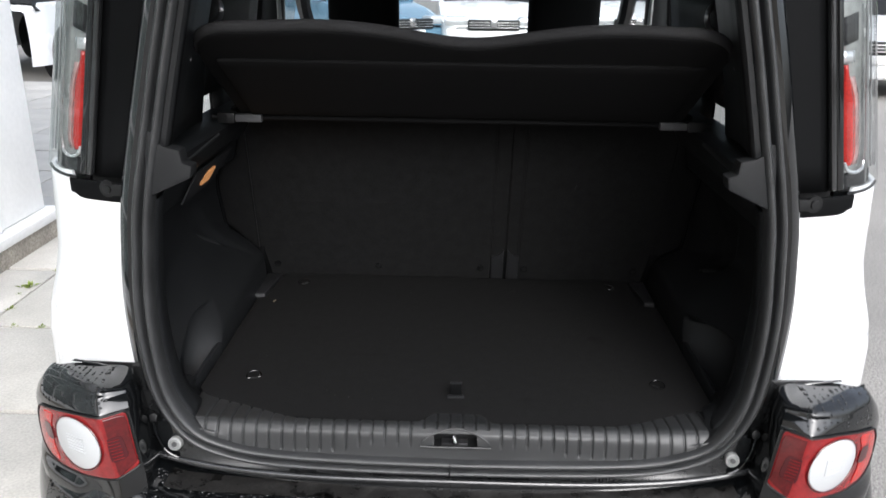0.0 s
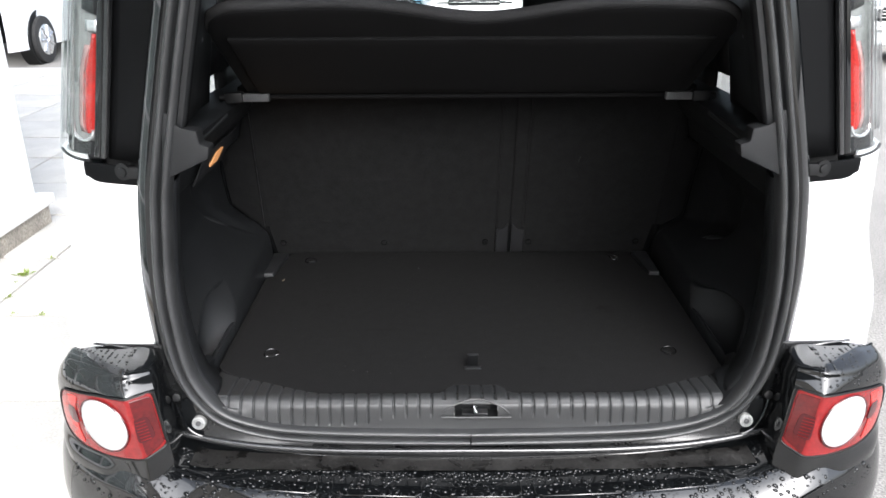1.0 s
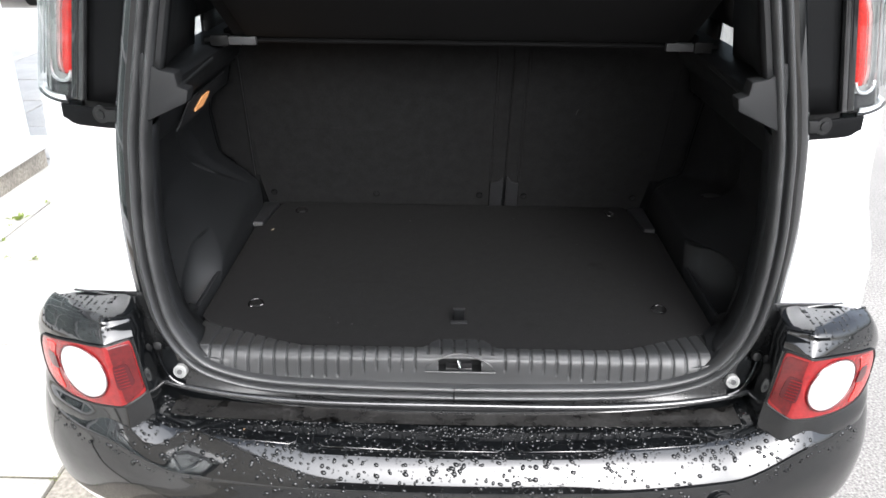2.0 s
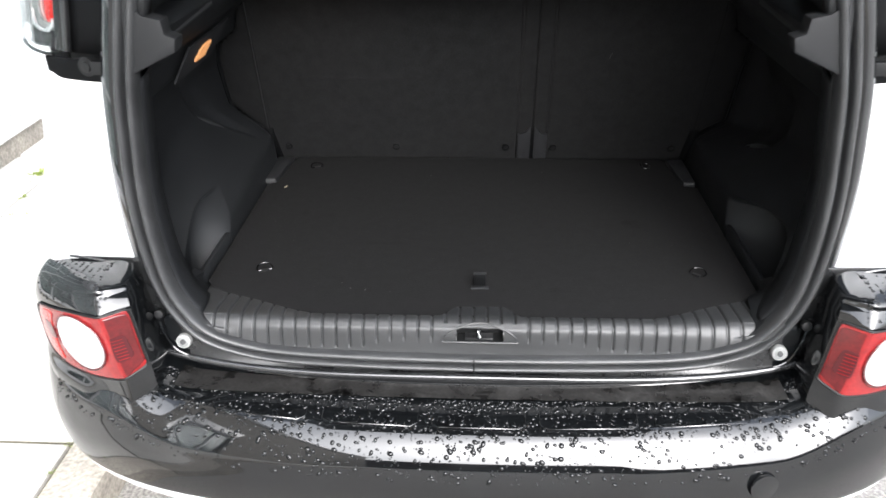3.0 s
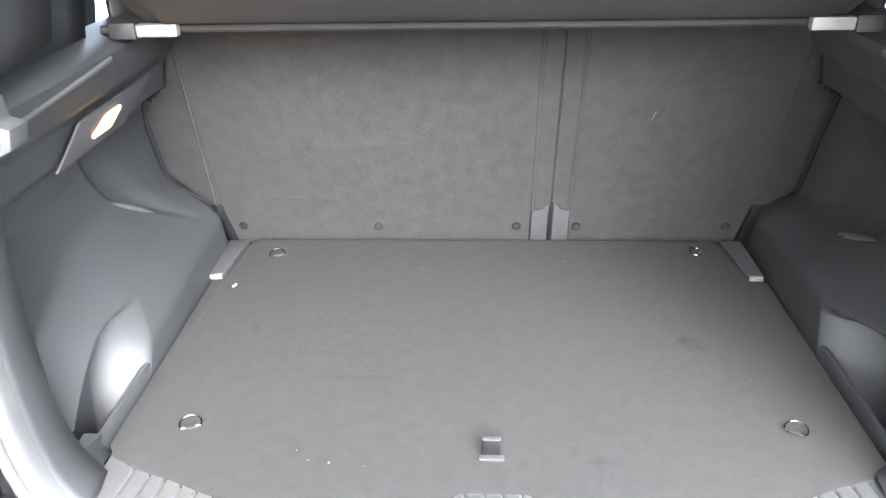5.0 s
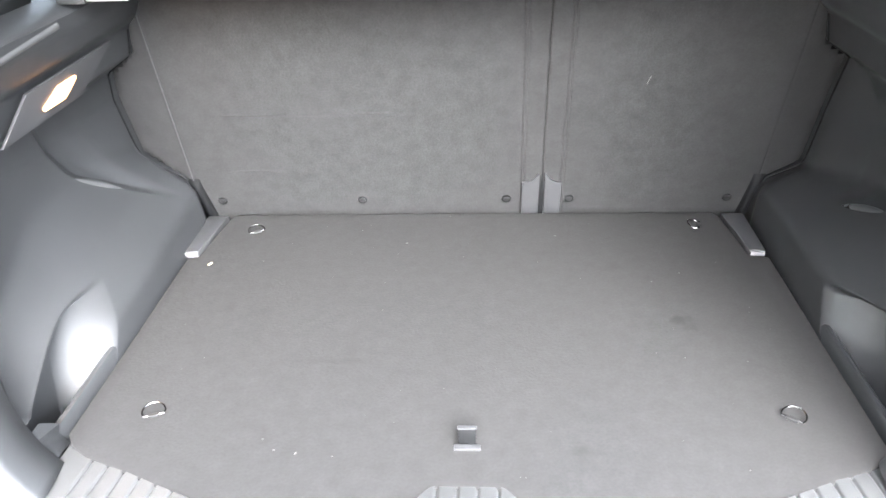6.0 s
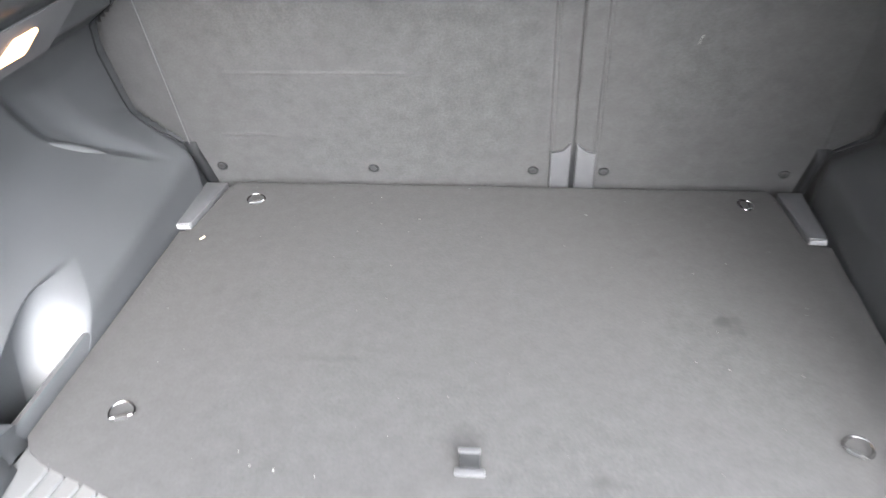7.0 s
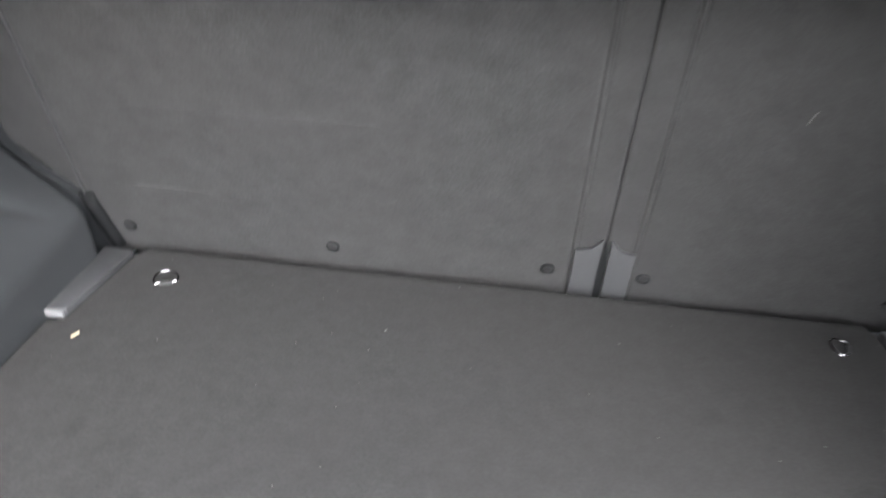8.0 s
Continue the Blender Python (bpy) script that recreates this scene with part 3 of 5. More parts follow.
tailgate = part("tailgate", grid(lambda t, v: Vector((v * lerp(t, (0, 0.50), (0.4, 0.60), (1, 0.58)), 0.08 - 0.92 * t, 1.63 + 0.50 * t - 0.09 * t * t + 0.05 * (1 - v * v))), steps(0, 1, 14), steps(-1, 1, 13)), MATT, car, "raised tailgate with its dark inner lining", solid=0.05)
part("underbody", box((-0.66, 0.12, 0.20), (0.66, 3.7, 0.26)), MATT, car)
part("boot_well", box((-0.62, 0.06, 0.26), (0.62, 0.95, 0.52)), MATT, car)


# ---- bumper with its lamps ----
def bumper_rise(x):
    return 0.012 * math.sin(min(1, abs(x) / 0.6) * math.pi / 2) ** 2 + 0.006 + 0.046 * ease(abs(x), 0.52, 0.68)


def build_bumper():
    a, b = 0.905, 0.49
    section = [(0.165, 0.515), (0.160, 0.500), (0.10, 0.499), (0.068, 0.4965), (0.050, 0.4885), (0.030, 0.470), (0.014, 0.446), (0.004, 0.416), (0.0, 0.385), (0.006, 0.345), (0.016, 0.333)]
    curve = spline(section, 120)
    us = steps(-1.25, 1.25, 121)

    def f(u, v):
        d, z = v
        p = tail(-1 if u < 0 else 1, abs(u), a - d, b - d)
        # a shallow pressed rib along each half of the face
        rib = 0.0022 * math.exp(-((z - 0.432 - 0.02 * abs(p.x)) / 0.012) ** 2) * ease(abs(p.x), 0.24, 0.30) * (1 - ease(abs(p.x), 0.70, 0.80))
        p = tail(-1 if u < 0 else 1, abs(u), a - d + rib, b - d + rib)
        return Vector((p.x, p.y, z + bumper_rise(p.x) * ease(z, 0.33, 0.46)))
    bumper = part("rear_bumper", grid(f, us, curve), BLACK, car, "glossy black bumper wet with rain")
    low = spline([(0.010, 0.3395), (0.011, 0.335), (0.016, 0.318), (0.028, 0.300), (0.06, 0.282), (0.12, 0.27)], 24)
    part("lower_valance", grid(lambda u, v: Vector((lambda p: (p.x, p.y, v[1]))(tail(-1 if u < 0 else 1, abs(u), a - v[0], b - v[0]))), steps(-0.80, 0.80, 61), low), WHITE, bumper, "white painted strip under the black bumper")
    eye_x, eye_z = 0.50, 0.418
    cover = disc((eye_x, plan(eye_x, a, b) - 0.001, eye_z), (0.28, -1, 0.08), 0.026, 0.006, 28, 0.0015)
    part("towing_eye_cover", cover, BLACK, bumper, "round cover over the towing eye")
    # the flat, dirty loading step with its shallow pads
    part("loading_step", grid(lambda x, y: Vector((x, y - 0.02 * (x / 0.56) ** 2 * (1 if y < -0.042 else 0) + 0.02 * (x / 0.56) ** 4, 0.5035 + bumper_rise(x))), steps(-0.555, 0.555, 40), steps(-0.062, -0.022, 6)), DIRTY, bumper, "dirt-streaked step")
    for x0, x1 in ((-0.47, -0.30), (-0.27, -0.10), (-0.075, 0.09), (0.115, 0.285), (0.315, 0.48)):
        outline = [Vector((x, plan(x, a, b) + d, 0.4985 + bumper_rise(x))) for x, d in
                   [(x0, 0.105), (x0, 0.066), (x0 + 0.012, 0.056), (x1 - 0.012, 0.056), (x1, 0.066), (x1, 0.105)]]
        part("pad_edge", rod(outline, 0.0009, 6), BLACK, bumper)
    lip = [Vector((x, -0.022 + 0.03 * (abs(x) / 0.6) ** 4, 0.5265 + 0.029 * (abs(x) / 0.6) ** 4)) for x in steps(-0.585, 0.585, 60)]
    under = lambda x: lerp(abs(x), (0, 0.524), (0.2, 0.527), (0.36, 0.535), (0.45, 0.552), (0.517, 0.582), (0.56, 0.63)) + 0.004

    def gutter(x, t):
        y1, z1 = -0.021 + 0.03 * (abs(x) / 0.6) ** 4, 0.524 + 0.029 * (abs(x) / 0.6) ** 4
        return Vector((x, 0.004 + (y1 - 0.004) * t, under(x) + (z1 - under(x)) * t - 0.005 * math.sin(math.pi * t)))
    part("sill_gutter", grid(gutter, steps(-0.54, 0.54, 61), steps(0, 1, 24)), GUTTER, car, "wet black painted sill under the seal, greyed for reflected sky")
    # the lip's brightness is sky reflection, partly put into its colour
    part("sill_edge", rod(lip, 0.0068, 10), EDGE, car, "edge of the painted sill, brightened for the reflected sky")
    return bumper


bumper = build_bumper()
HA, HB = 0.885, 0.455


def ridge_x(z):
    """The upright fold of the bumper corner leans inwards on its way down."""
    return 0.641 - 0.187 * (0.699 - min(0.70, max(0.555, z)))


def inner_x(z):
    return 0.597 - 0.15 * (0.70 - min(0.70, max(0.555, z)))


def horn_y(x, z, k=0.005):
    """Depth of the bumper corner: rounded outside, turned forward inside its upright fold."""
    x, r = abs(x), ridge_x(z)
    outer = plan(x, HA, HB)
    inner = plan(r, HA, HB) + 0.72 * (r - x)
    return 0.5 * (outer + inner + math.sqrt((outer - inner) ** 2 + k * k)) - 0.0015


def hood(x):
    """Height of the lamp's upper edge."""
    return lerp(abs(x), (0.57, 0.703), (0.64, 0.701), (0.71, 0.696), (0.79, 0.678), (0.83, 0.655), (0.86, 0.60), (0.885, 0.56))


def crown(x):
    """Height of the top of the hood over the lamp."""
    return lerp(abs(x), (0.57, 0.736), (0.62, 0.741), (0.74, 0.741), (0.79, 0.733), (0.83, 0.695), (0.86, 0.618), (0.885, 0.57))


OUTER = [HA * math.sin(u * math.pi / 2) ** (2 / 3.2) for u in steps(u_at(0.655, HA), 1.0, 34)]
N_SIDE, N_FACE, N_NOSE = 8, 9, 6
N_RING = N_SIDE + N_FACE + N_NOSE + len(OUTER) + 6


def horn_ring(i, z, k=0.005):
    """Plan of the bumper corner at one height: side towards the boot, turned facet, fold, rounded outside, flank."""
    xi, xr = inner_x(z), ridge_x(z)
    if i < N_SIDE:
        t = i / N_SIDE
        y1 = horn_y(xi, z, k)
        return Vector((xi + 0.014 * (1 - t) ** 1.5 - 0.002 * math.sin(math.pi * t), 0.024 + (y1 + 0.004 - 0.024) * t))
    i -= N_SIDE
    if i < N_FACE:
        x = xi + 0.001 + (xr - 0.006 - xi) * i / (N_FACE - 1)
        return Vector((x, horn_y(x, z, k)))
    i -= N_FACE
    if i < N_NOSE:
        x = xr - 0.004 + (0.650 - xr + 0.004) * i / (N_NOSE - 1)
        return Vector((x, horn_y(x, z, k)))
    i -= N_NOSE
    if i < len(OUTER):
        return Vector((OUTER[i], horn_y(OUTER[i], z, k)))
    return Vector((HA, 0.33 + 0.22 * (i - len(OUTER)) / 5))


INNER_HOOD = spline([(0, 0), (0.06, 0.30), (0.12, 0.57), (0.21, 0.83), (0.50, 0.965), (1, 1)], 25)
OUTER_HOOD = spline([(0, 0), (0.015, 0.24), (0.08, 0.48), (0.30, 0.80), (0.62, 0.955), (1, 1)], 25)


def horn_cap(i, t):
    """A point on the rounded hood over the lamp; t from 0 (lamp's edge) to 1 (top of the curve), on to 2 (far edge)."""
    sharp, b = horn_ring(i, 0.70), horn_ring(i, 0.70, 0.005 + 0.03 * min(1, 2.5 * t))
    base, top = hood(b.x), crown(b.x)
    wide = ease(b.x, 0.79, 0.884)
    inner = N_SIDE + N_FACE + N_NOSE
    if i < inner:
        fold = ease(i, N_SIDE - 3, inner)
        ahead = Vector((0.668 - 0.013 * fold, 0.026 - 0.064 * fold))
    else:
        ahead = Vector((sharp.x - 0.02 * wide, sharp.y + 0.055 * (1 - 0.6 * wide)))
    k = min(24, int(min(1, t) * 24 + 0.5))
    lean = ease(i, inner - 3, inner + 10)
    inset, rise = (INNER_HOOD[k] * (1 - lean) + OUTER_HOOD[k] * lean)
    q = b + (ahead - b) * inset
    z = base + (top - base) * rise
    if t > 1:
        far = max(q.y + 0.006, 0.032)
        back = min(1, (t - 1) / 0.7)
        q = Vector((q.x, q.y + (far - q.y) * back + 0.008 * max(0, t - 1.7) / 0.3))
        z -= 0.002 * back + 0.05 * max(0, t - 1.7) / 0.3
    return Vector((q.x, q.y, z))


def build_horn(s):
    """Tall bumper corner round the lamp, with its rounded hood and the plate behind it."""
    def f(i, v):
        if v > 0:
            q = horn_cap(i, v)
            return Vector((s * q.x, q.y, q.z))
        b = horn_ring(i, 0.70)
        z = hood(b.x) + (0.47 - hood(b.x)) * -v
        p = horn_ring(i, z)
        out = (1 - ease(z, 0.525, 0.56)) * ease(p.x, 0.66, 0.72)
        return Vector((s * (p.x + 0.006 * out * ease(p.x, 0.7, 0.86)), p.y - 0.014 * out * (1 - ease(p.x, 0.8, 0.88)), z))
    corner = part("bumper_corner", grid(f, range(N_RING), [-q for q in steps(1, 0, 26)] + steps(1 / 24, 1, 24) + [1.2, 1.45, 1.7, 1.78, 2.0]), BLACK, car, "glossy black bumper corner with rain drops")
    # plate between the corner and the seal
    edge = lambda z: lerp(z, (0.53, 0.36), (0.552, 0.45), (0.582, 0.517), (0.635, 0.562), (0.70, 0.588), (0.79, 0.600))
    crease = lambda z: lerp(z, (0.5, 0.600), (0.61, 0.604), (0.675, 0.613), (0.705, 0.624), (0.725, 0.648), (0.738, 0.685), (0.7425, 0.742))
    part("corner_plate", grid(lambda z, t: Vector((s * (edge(z) - 0.006 + (crease(z) + 0.006 - edge(z) + 0.006) * t), 0.021 + opening_y(z) + 0.004 * t, z)), steps(0.54, 0.7425, 28), steps(0, 1, 10)), GUTTER, corner, solid=0.004, bevel=0.001)
    fold = spline([(0.588, 0.004, 0.552), (0.6015, 0.010, 0.575), (0.6035, 0.014, 0.61), (0.6125, 0.016, 0.675), (0.6225, 0.017, 0.706), (0.645, 0.019, 0.729), (0.685, 0.021, 0.741), (0.742, 0.03, 0.744)], 40)
    # paler rods painted as the highlight along the rounded fold
    part("plate_fold", rod([(s * q[0], q[1], q[2]) for q in fold[:30]], 0.005, 8), EDGE, corner)
    part("plate_edge", rod([(s * q[0], q[1] + 0.004, q[2] - 0.001) for q in fold[29:]], 0.0026, 8), EDGE, corner)
    lip = spline([(0.594, 0.012, 0.640), (0.590, 0.008, 0.62), (0.584, 0.004, 0.597), (0.570, 0.0, 0.568), (0.552, -0.002, 0.554), (0.53, -0.002, 0.546)], 24)
    part("channel_lip", rod([(s * q[0], q[1], q[2]) for q in lip], 0.0028, 8), BLACK, corner)
    part("lip_knob", disc((s * 0.586, 0.006, 0.637), (0, -1, 0.3), 0.009, 0.014, 16, 0.003), MATT, corner)
    return corner


def lamp_patch(s, poly, lift, dome=0.0, n=30, depth=0.012):
    """A lens that follows the bumper corner, from an outline in |x| and z; lift is how proud it stands."""
    bm = bmesh.new()
    c = Vector((sum(p[0] for p in poly) / len(poly), sum(p[1] for p in poly) / len(poly)))
    ring = spline(list(poly) + [poly[0]], n * 4)[:-1]
    layers = []
    for k, r in enumerate([1.0, 0.985] + steps(0.955, 0.03, 28)):
        lay = []
        for p in ring:
            x, z = c.x + (p[0] - c.x) * r, c.y + (p[1] - c.y) * r
            out = (-depth if k == 0 else lift * min(1, 0.4 + 0.6 * k / 2)) + dome * (1 - r * r)
            lay.append(bm.verts.new((s * x, horn_y(x, z) - out, z)))
        layers.append(lay)
    m = len(ring)
    for a, b in zip(layers, layers[1:]):
        for i in range(m):
            bm.faces.new((a[i], a[(i + 1) % m], b[(i + 1) % m], b[i]))
    bm.faces.new(layers[-1])
    return bm


def build_bumper_lamp(s):
    body = [(0.812, 0.652), (0.80, 0.667), (0.775, 0.677), (0.71, 0.692), (0.66, 0.697), (0.640, 0.698), (0.618, 0.699), (0.6045, 0.699), (0.599, 0.690), (0.594, 0.66), (0.5865, 0.61), (0.5835, 0.594), (0.588, 0.586), (0.603, 0.579), (0.620, 0.5725), (0.645, 0.567), (0.70, 0.560), (0.76, 0.559), (0.80, 0.566), (0.820, 0.582), (0.824, 0.61), (0.820, 0.636)]
    lamp = part("bumper_lamp", lamp_patch(s, body, 0.004), RED, car, "red lamp cluster with a round white lens")
    fold = lambda z, d: ridge_x(z) + d
    part("inner_segment", lamp_patch(s, [(fold(0.694, -0.005), 0.694), (0.608, 0.694), (0.601, 0.685), (0.597, 0.66), (0.589, 0.61), (0.587, 0.597), (0.603, 0.584), (fold(0.578, -0.004), 0.578), (fold(0.62, -0.004), 0.62), (fold(0.66, -0.004), 0.66)], 0.0048), RED_MID, lamp)
    part("dark_segment", lamp_patch(s, [(fold(0.655, -0.003), 0.655), (fold(0.655, -0.022), 0.656), (fold(0.63, -0.025), 0.635), (fold(0.61, -0.024), 0.612), (fold(0.61, -0.002), 0.608), (fold(0.63, 0.0), 0.63)], 0.0056), RED_DARK, lamp)
    for k in range(7):
        z = 0.613 + k * 0.0062
        part("segment_flute", rod([(s * x, horn_y(x, z) - 0.0066, z) for x in steps(fold(z, -0.020), fold(z, -0.004), 5)], 0.0008, 5), RED, lamp)
    part("outer_segment", lamp_patch(s, [(0.808, 0.650), (0.785, 0.667), (0.758, 0.672), (0.765, 0.645), (0.766, 0.60), (0.757, 0.568), (0.79, 0.570), (0.814, 0.590), (0.816, 0.62)], 0.0055), RED_PALE, lamp)
    part("dark_notch", lamp_patch(s, [(0.789, 0.642), (0.770, 0.644), (0.764, 0.628), (0.764, 0.612), (0.784, 0.610), (0.791, 0.625)], 0.0065), RED_DARK, lamp)
    cx, cz, rx, rz = 0.698, 0.631, 0.0545, 0.0545
    ring = [(cx + rx * math.cos(t), cz + rz * math.sin(t)) for t in steps(0, math.tau, 17)[:-1]]
    part("round_lens", lamp_patch(s, ring, 0.007, 0.008), REFLECTOR, lamp, "round white lens")
    rim = [(s * (cx + (rx + 0.001) * math.cos(t)), horn_y(cx + (rx + 0.001) * math.cos(t), cz + rz * math.sin(t)) - 0.0065, cz + (rz + 0.001) * math.sin(t)) for t in steps(0, math.tau, 41)[:-1]]
    part("lens_rim", rod(rim, 0.0016, 6, True), RED_MID, lamp)
    for k in range(6):
        z = cz - 0.008 + k * 0.006
        part("lens_flute", rod([(s * x, horn_y(x, z) - 0.0152, z) for x in steps(cx - 0.022, cx + 0.016, 5)], 0.0012, 5), REFLECTOR, lamp)
    edge = [(s * p[0], horn_y(p[0], p[1]) - 0.003, p[1]) for p in spline(body + [body[0]], 110)[:-1]]
    part("lamp_gasket", rod(edge, 0.0022, 6, True), MATT, lamp)
    return lamp


for s in (-1, 1):
    build_horn(s)
    build_bumper_lamp(s)


def build_tail_lamp(s):
    lean = lambda z: 0.175 * (z - 1.095)
    width = lambda z: flank(z) + 0.004

    def face(u, z, off=0.0):
        p = tail(s, u, width(z) + off, 0.268 - opening_y(z) + off)
        return Vector((p.x, p.y, z))

    def at(x, z, off=0.0):
        return face(u_at(x, width(z) + off), z, off)
    inner = lambda z: 0.719 - lean(z)
    lo, hi = 1.089, 1.56

    def corner(z):
        return 0.02 * (1 - math.sqrt(1 - min(1, max(0, (1.109 - z) / 0.02)) ** 2))
    spread = lambda t, z, a, b: u_at(inner(z) + a, width(z)) * (1 - t) + b * t
    rise = lambda t, z: z + 0.06 * t * t * (hi - z) / (hi - lo)
    housing = part("tail_lamp", grid(lambda t, z: face(spread(t, z, 0.002, 1.06), rise(t, z), -0.02 + 0.019 * t), steps(0, 1, 14), steps(lo, hi, 16)), FROSTED, car, "tall clear tail lamp with a red centre")
    lens = part("clear_lens", grid(lambda t, z: face(spread(t, z, corner(z), 1.08), rise(t, z), 0.006), steps(0, 1, 22), steps(lo, hi, 30)), LENS, housing, "wet clear lens")
    lens.visible_shadow = False

    def core(t, z):
        w = 0.032 * (1 - 0.55 * ease(z, 1.25, 1.322)) * (1 - 0.25 * (1 - ease(z, 1.135, 1.16)))
        return at(inner(z) + 0.005 + w * t, z, -0.014 + 0.010 * math.sin(math.pi * min(1, t * 1.1)))
    part("red_core", grid(core, steps(0, 1, 12), steps(1.140, 1.322, 20)), RED_PALE, housing, "red reflector strip", solid=0.004)

    def halo(t, z):
        w = 0.033 * (1 - 0.55 * ease(z, 1.25, 1.322)) * (1 - 0.25 * (1 - ease(z, 1.135, 1.16)))
        return at(inner(z) + 0.005 + w + 0.014 * t, z, -0.0125 - 0.003 * t)
    part("pink_halo", grid(halo, steps(0, 1, 4), steps(1.138, 1.30, 14)), HALO, housing, "pale pink diffuser", solid=0.003)
    bowl = [(0.006, 1.146), (0.010, 1.134), (0.020, 1.127), (0.034, 1.126), (0.048, 1.131), (0.056, 1.142), (0.060, 1.158)]
    part("reflector_bowl", rod([at(inner(z) + x, z, -0.004) for x, z in spline(bowl, 20)], 0.0035, 8), SILVERED, housing, "silvered bowl under the red strip")
    for x0, x1 in ((0.064, 0.069), (0.078, 0.082)):
        part("lens_rib", grid(lambda t, z: at(inner(z) + x0 + (x1 - x0) * t, z, -0.003), steps(0, 1, 3), steps(1.13, 1.5, 14)), GALV, housing, solid=0.002)
    part("side_core", grid(lambda t, z: face(0.965 + 0.03 * t, z, -0.008), steps(0, 1, 4), steps(1.15, 1.27, 8)), RED_PALE, housing, solid=0.003)
    part("core_cap", grid(lambda t, z: at(inner(z) + 0.004 + 0.026 * t, z, -0.006), steps(0, 1, 5), steps(1.326, 1.346, 3)), SILVERED, housing, solid=0.004)
    part("grey_band", grid(lambda t, z: at(inner(z) + 0.003 + 0.04 * t, z + 0.012 * t, -0.012), steps(0, 1, 5), steps(1.352, 1.40, 4)), PILLAR, housing, solid=0.003)
    part("dark_foot", grid(lambda t, z: face(spread(t, z, 0.003, 1.04), rise(t, z), -0.010), steps(0, 1, 12), steps(lo, 1.124, 4)), PILLAR, housing, solid=0.002)
    part("lower_edge", rod([face(spread(t, lo, 0.004, 1.08), rise(t, lo), 0.003) for t in steps(0, 0.42, 10)], 0.003, 8), MATT, housing)
    part("divider", rod([at(inner(z) + 0.052 + 0.012 * (z - 1.1), z, 0.004) for z in steps(1.105, 1.5, 12)], 0.002, 6), GALV, housing)
    # black strips between the lamp and the seal
    back = lambda x, z: plan(x, width(z), 0.268 - opening_y(z))
    cover = lambda a, b, d: (lambda t, z: Vector((s * (a + (b - a) * t - lean(z)), back(a + (b - a) * t - lean(z), z) + d, z)))
    part("pillar_cover", grid(cover(0.598, 0.6885, 0.012), steps(0, 1, 6), steps(1.094, 1.57, 10)), SATIN, car, "satin black cover beside the tail lamp", solid=0.012)
    part("cover_edge", grid(cover(0.690, 0.700, -0.002), steps(0, 1, 3), steps(1.097, 1.57, 10)), EDGE, car, solid=0.012, bevel=0.002)
    part("lamp_edge", grid(cover(0.702, 0.717, 0.0), steps(0, 1, 3), steps(1.097, 1.57, 10)), BLACK, car, solid=0.012, bevel=0.003)
    # bracket under the lamp
    low = lambda x: 1.050 + 0.010 * ease(x, 0.715, 0.742)
    bracket = part("lamp_bracket", grid(lambda x, t: Vector((s * x, back(x, 1.07) - 0.003, low(x) + (1.0865 - low(x)) * t)), steps(0.606, 0.744, 14), steps(0, 1, 4)), SATIN, car, "black bracket under the tail lamp", solid=0.008, bevel=0.002)
    part("recess", disc((s * 0.657, back(0.657, 1.07) - 0.0085, 1.076), (s * 0.25, -1, 0), 0.0165, 0.003, 18), MATT, bracket)
    part("recess_slot", box((s * 0.625 - 0.022, back(0.625, 1.07) - 0.009, 1.064), (s * 0.625 + 0.022, back(0.625, 1.07) - 0.005, 1.086), 0.0015), MATT, bracket)
    part("bolt", disc((s * 0.657, back(0.657, 1.07) - 0.011, 1.076), (s * 0.25, -1, 0), 0.009, 0.006, 14, 0.002), MATT, bracket)
    part("wing_edge", grid(lambda t, z: Vector((s * (0.60 - 0.1 * max(0, z - 1.05) + 0.13 * t), 0.155 + 0.02 * t, z)), steps(0, 1, 4), steps(1.0, 1.56, 6)), MATT, car, solid=0.01)


for s in (-1, 1):
    build_tail_lamp(s)
    stop = part("rubber_stop", disc((s * 0.5455, -0.002, 0.584), (0.0, -1, 0.2), 0.0138, 0.016, 20, 0.003), BUFFER, car, "round white buffer")
    part("stop_screw", disc((s * 0.5455, -0.0105, 0.5858), (0.0, -1, 0.2), 0.0055, 0.004, 12, 0.001), PALE_GREY, stop)
    part("stop_ring", rod([(s * 0.5455 + 0.0085 * math.cos(t), -0.0105 + 0.002 * math.sin(t) * 0.85, 0.5858 + 0.0085 * math.sin(t)) for t in steps(0, math.tau, 21)[:-1]], 0.001, 6, True), GALV, stop)
    part("stop_seat", box((s * 0.556 - 0.026, 0.004, 0.545), (s * 0.556 + 0.026, 0.02, 0.63), 0.008), BLACK, car)


# ---- boot lining ----
def sill_front(x):
    """Front edge of the carpet, where it meets the sill trim."""
    c = abs(x - 0.008)
    y = lerp(c, (0, 0.024), (0.20, 0.024), (0.30, 0.029), (0.335, 0.038), (0.386, 0.060), (0.447, 0.086), (0.51, 0.114), (0.535, 0.132), (0.6, 0.18))
    return y + 0.045 * (1 - ease(c, 0.040, 0.085))


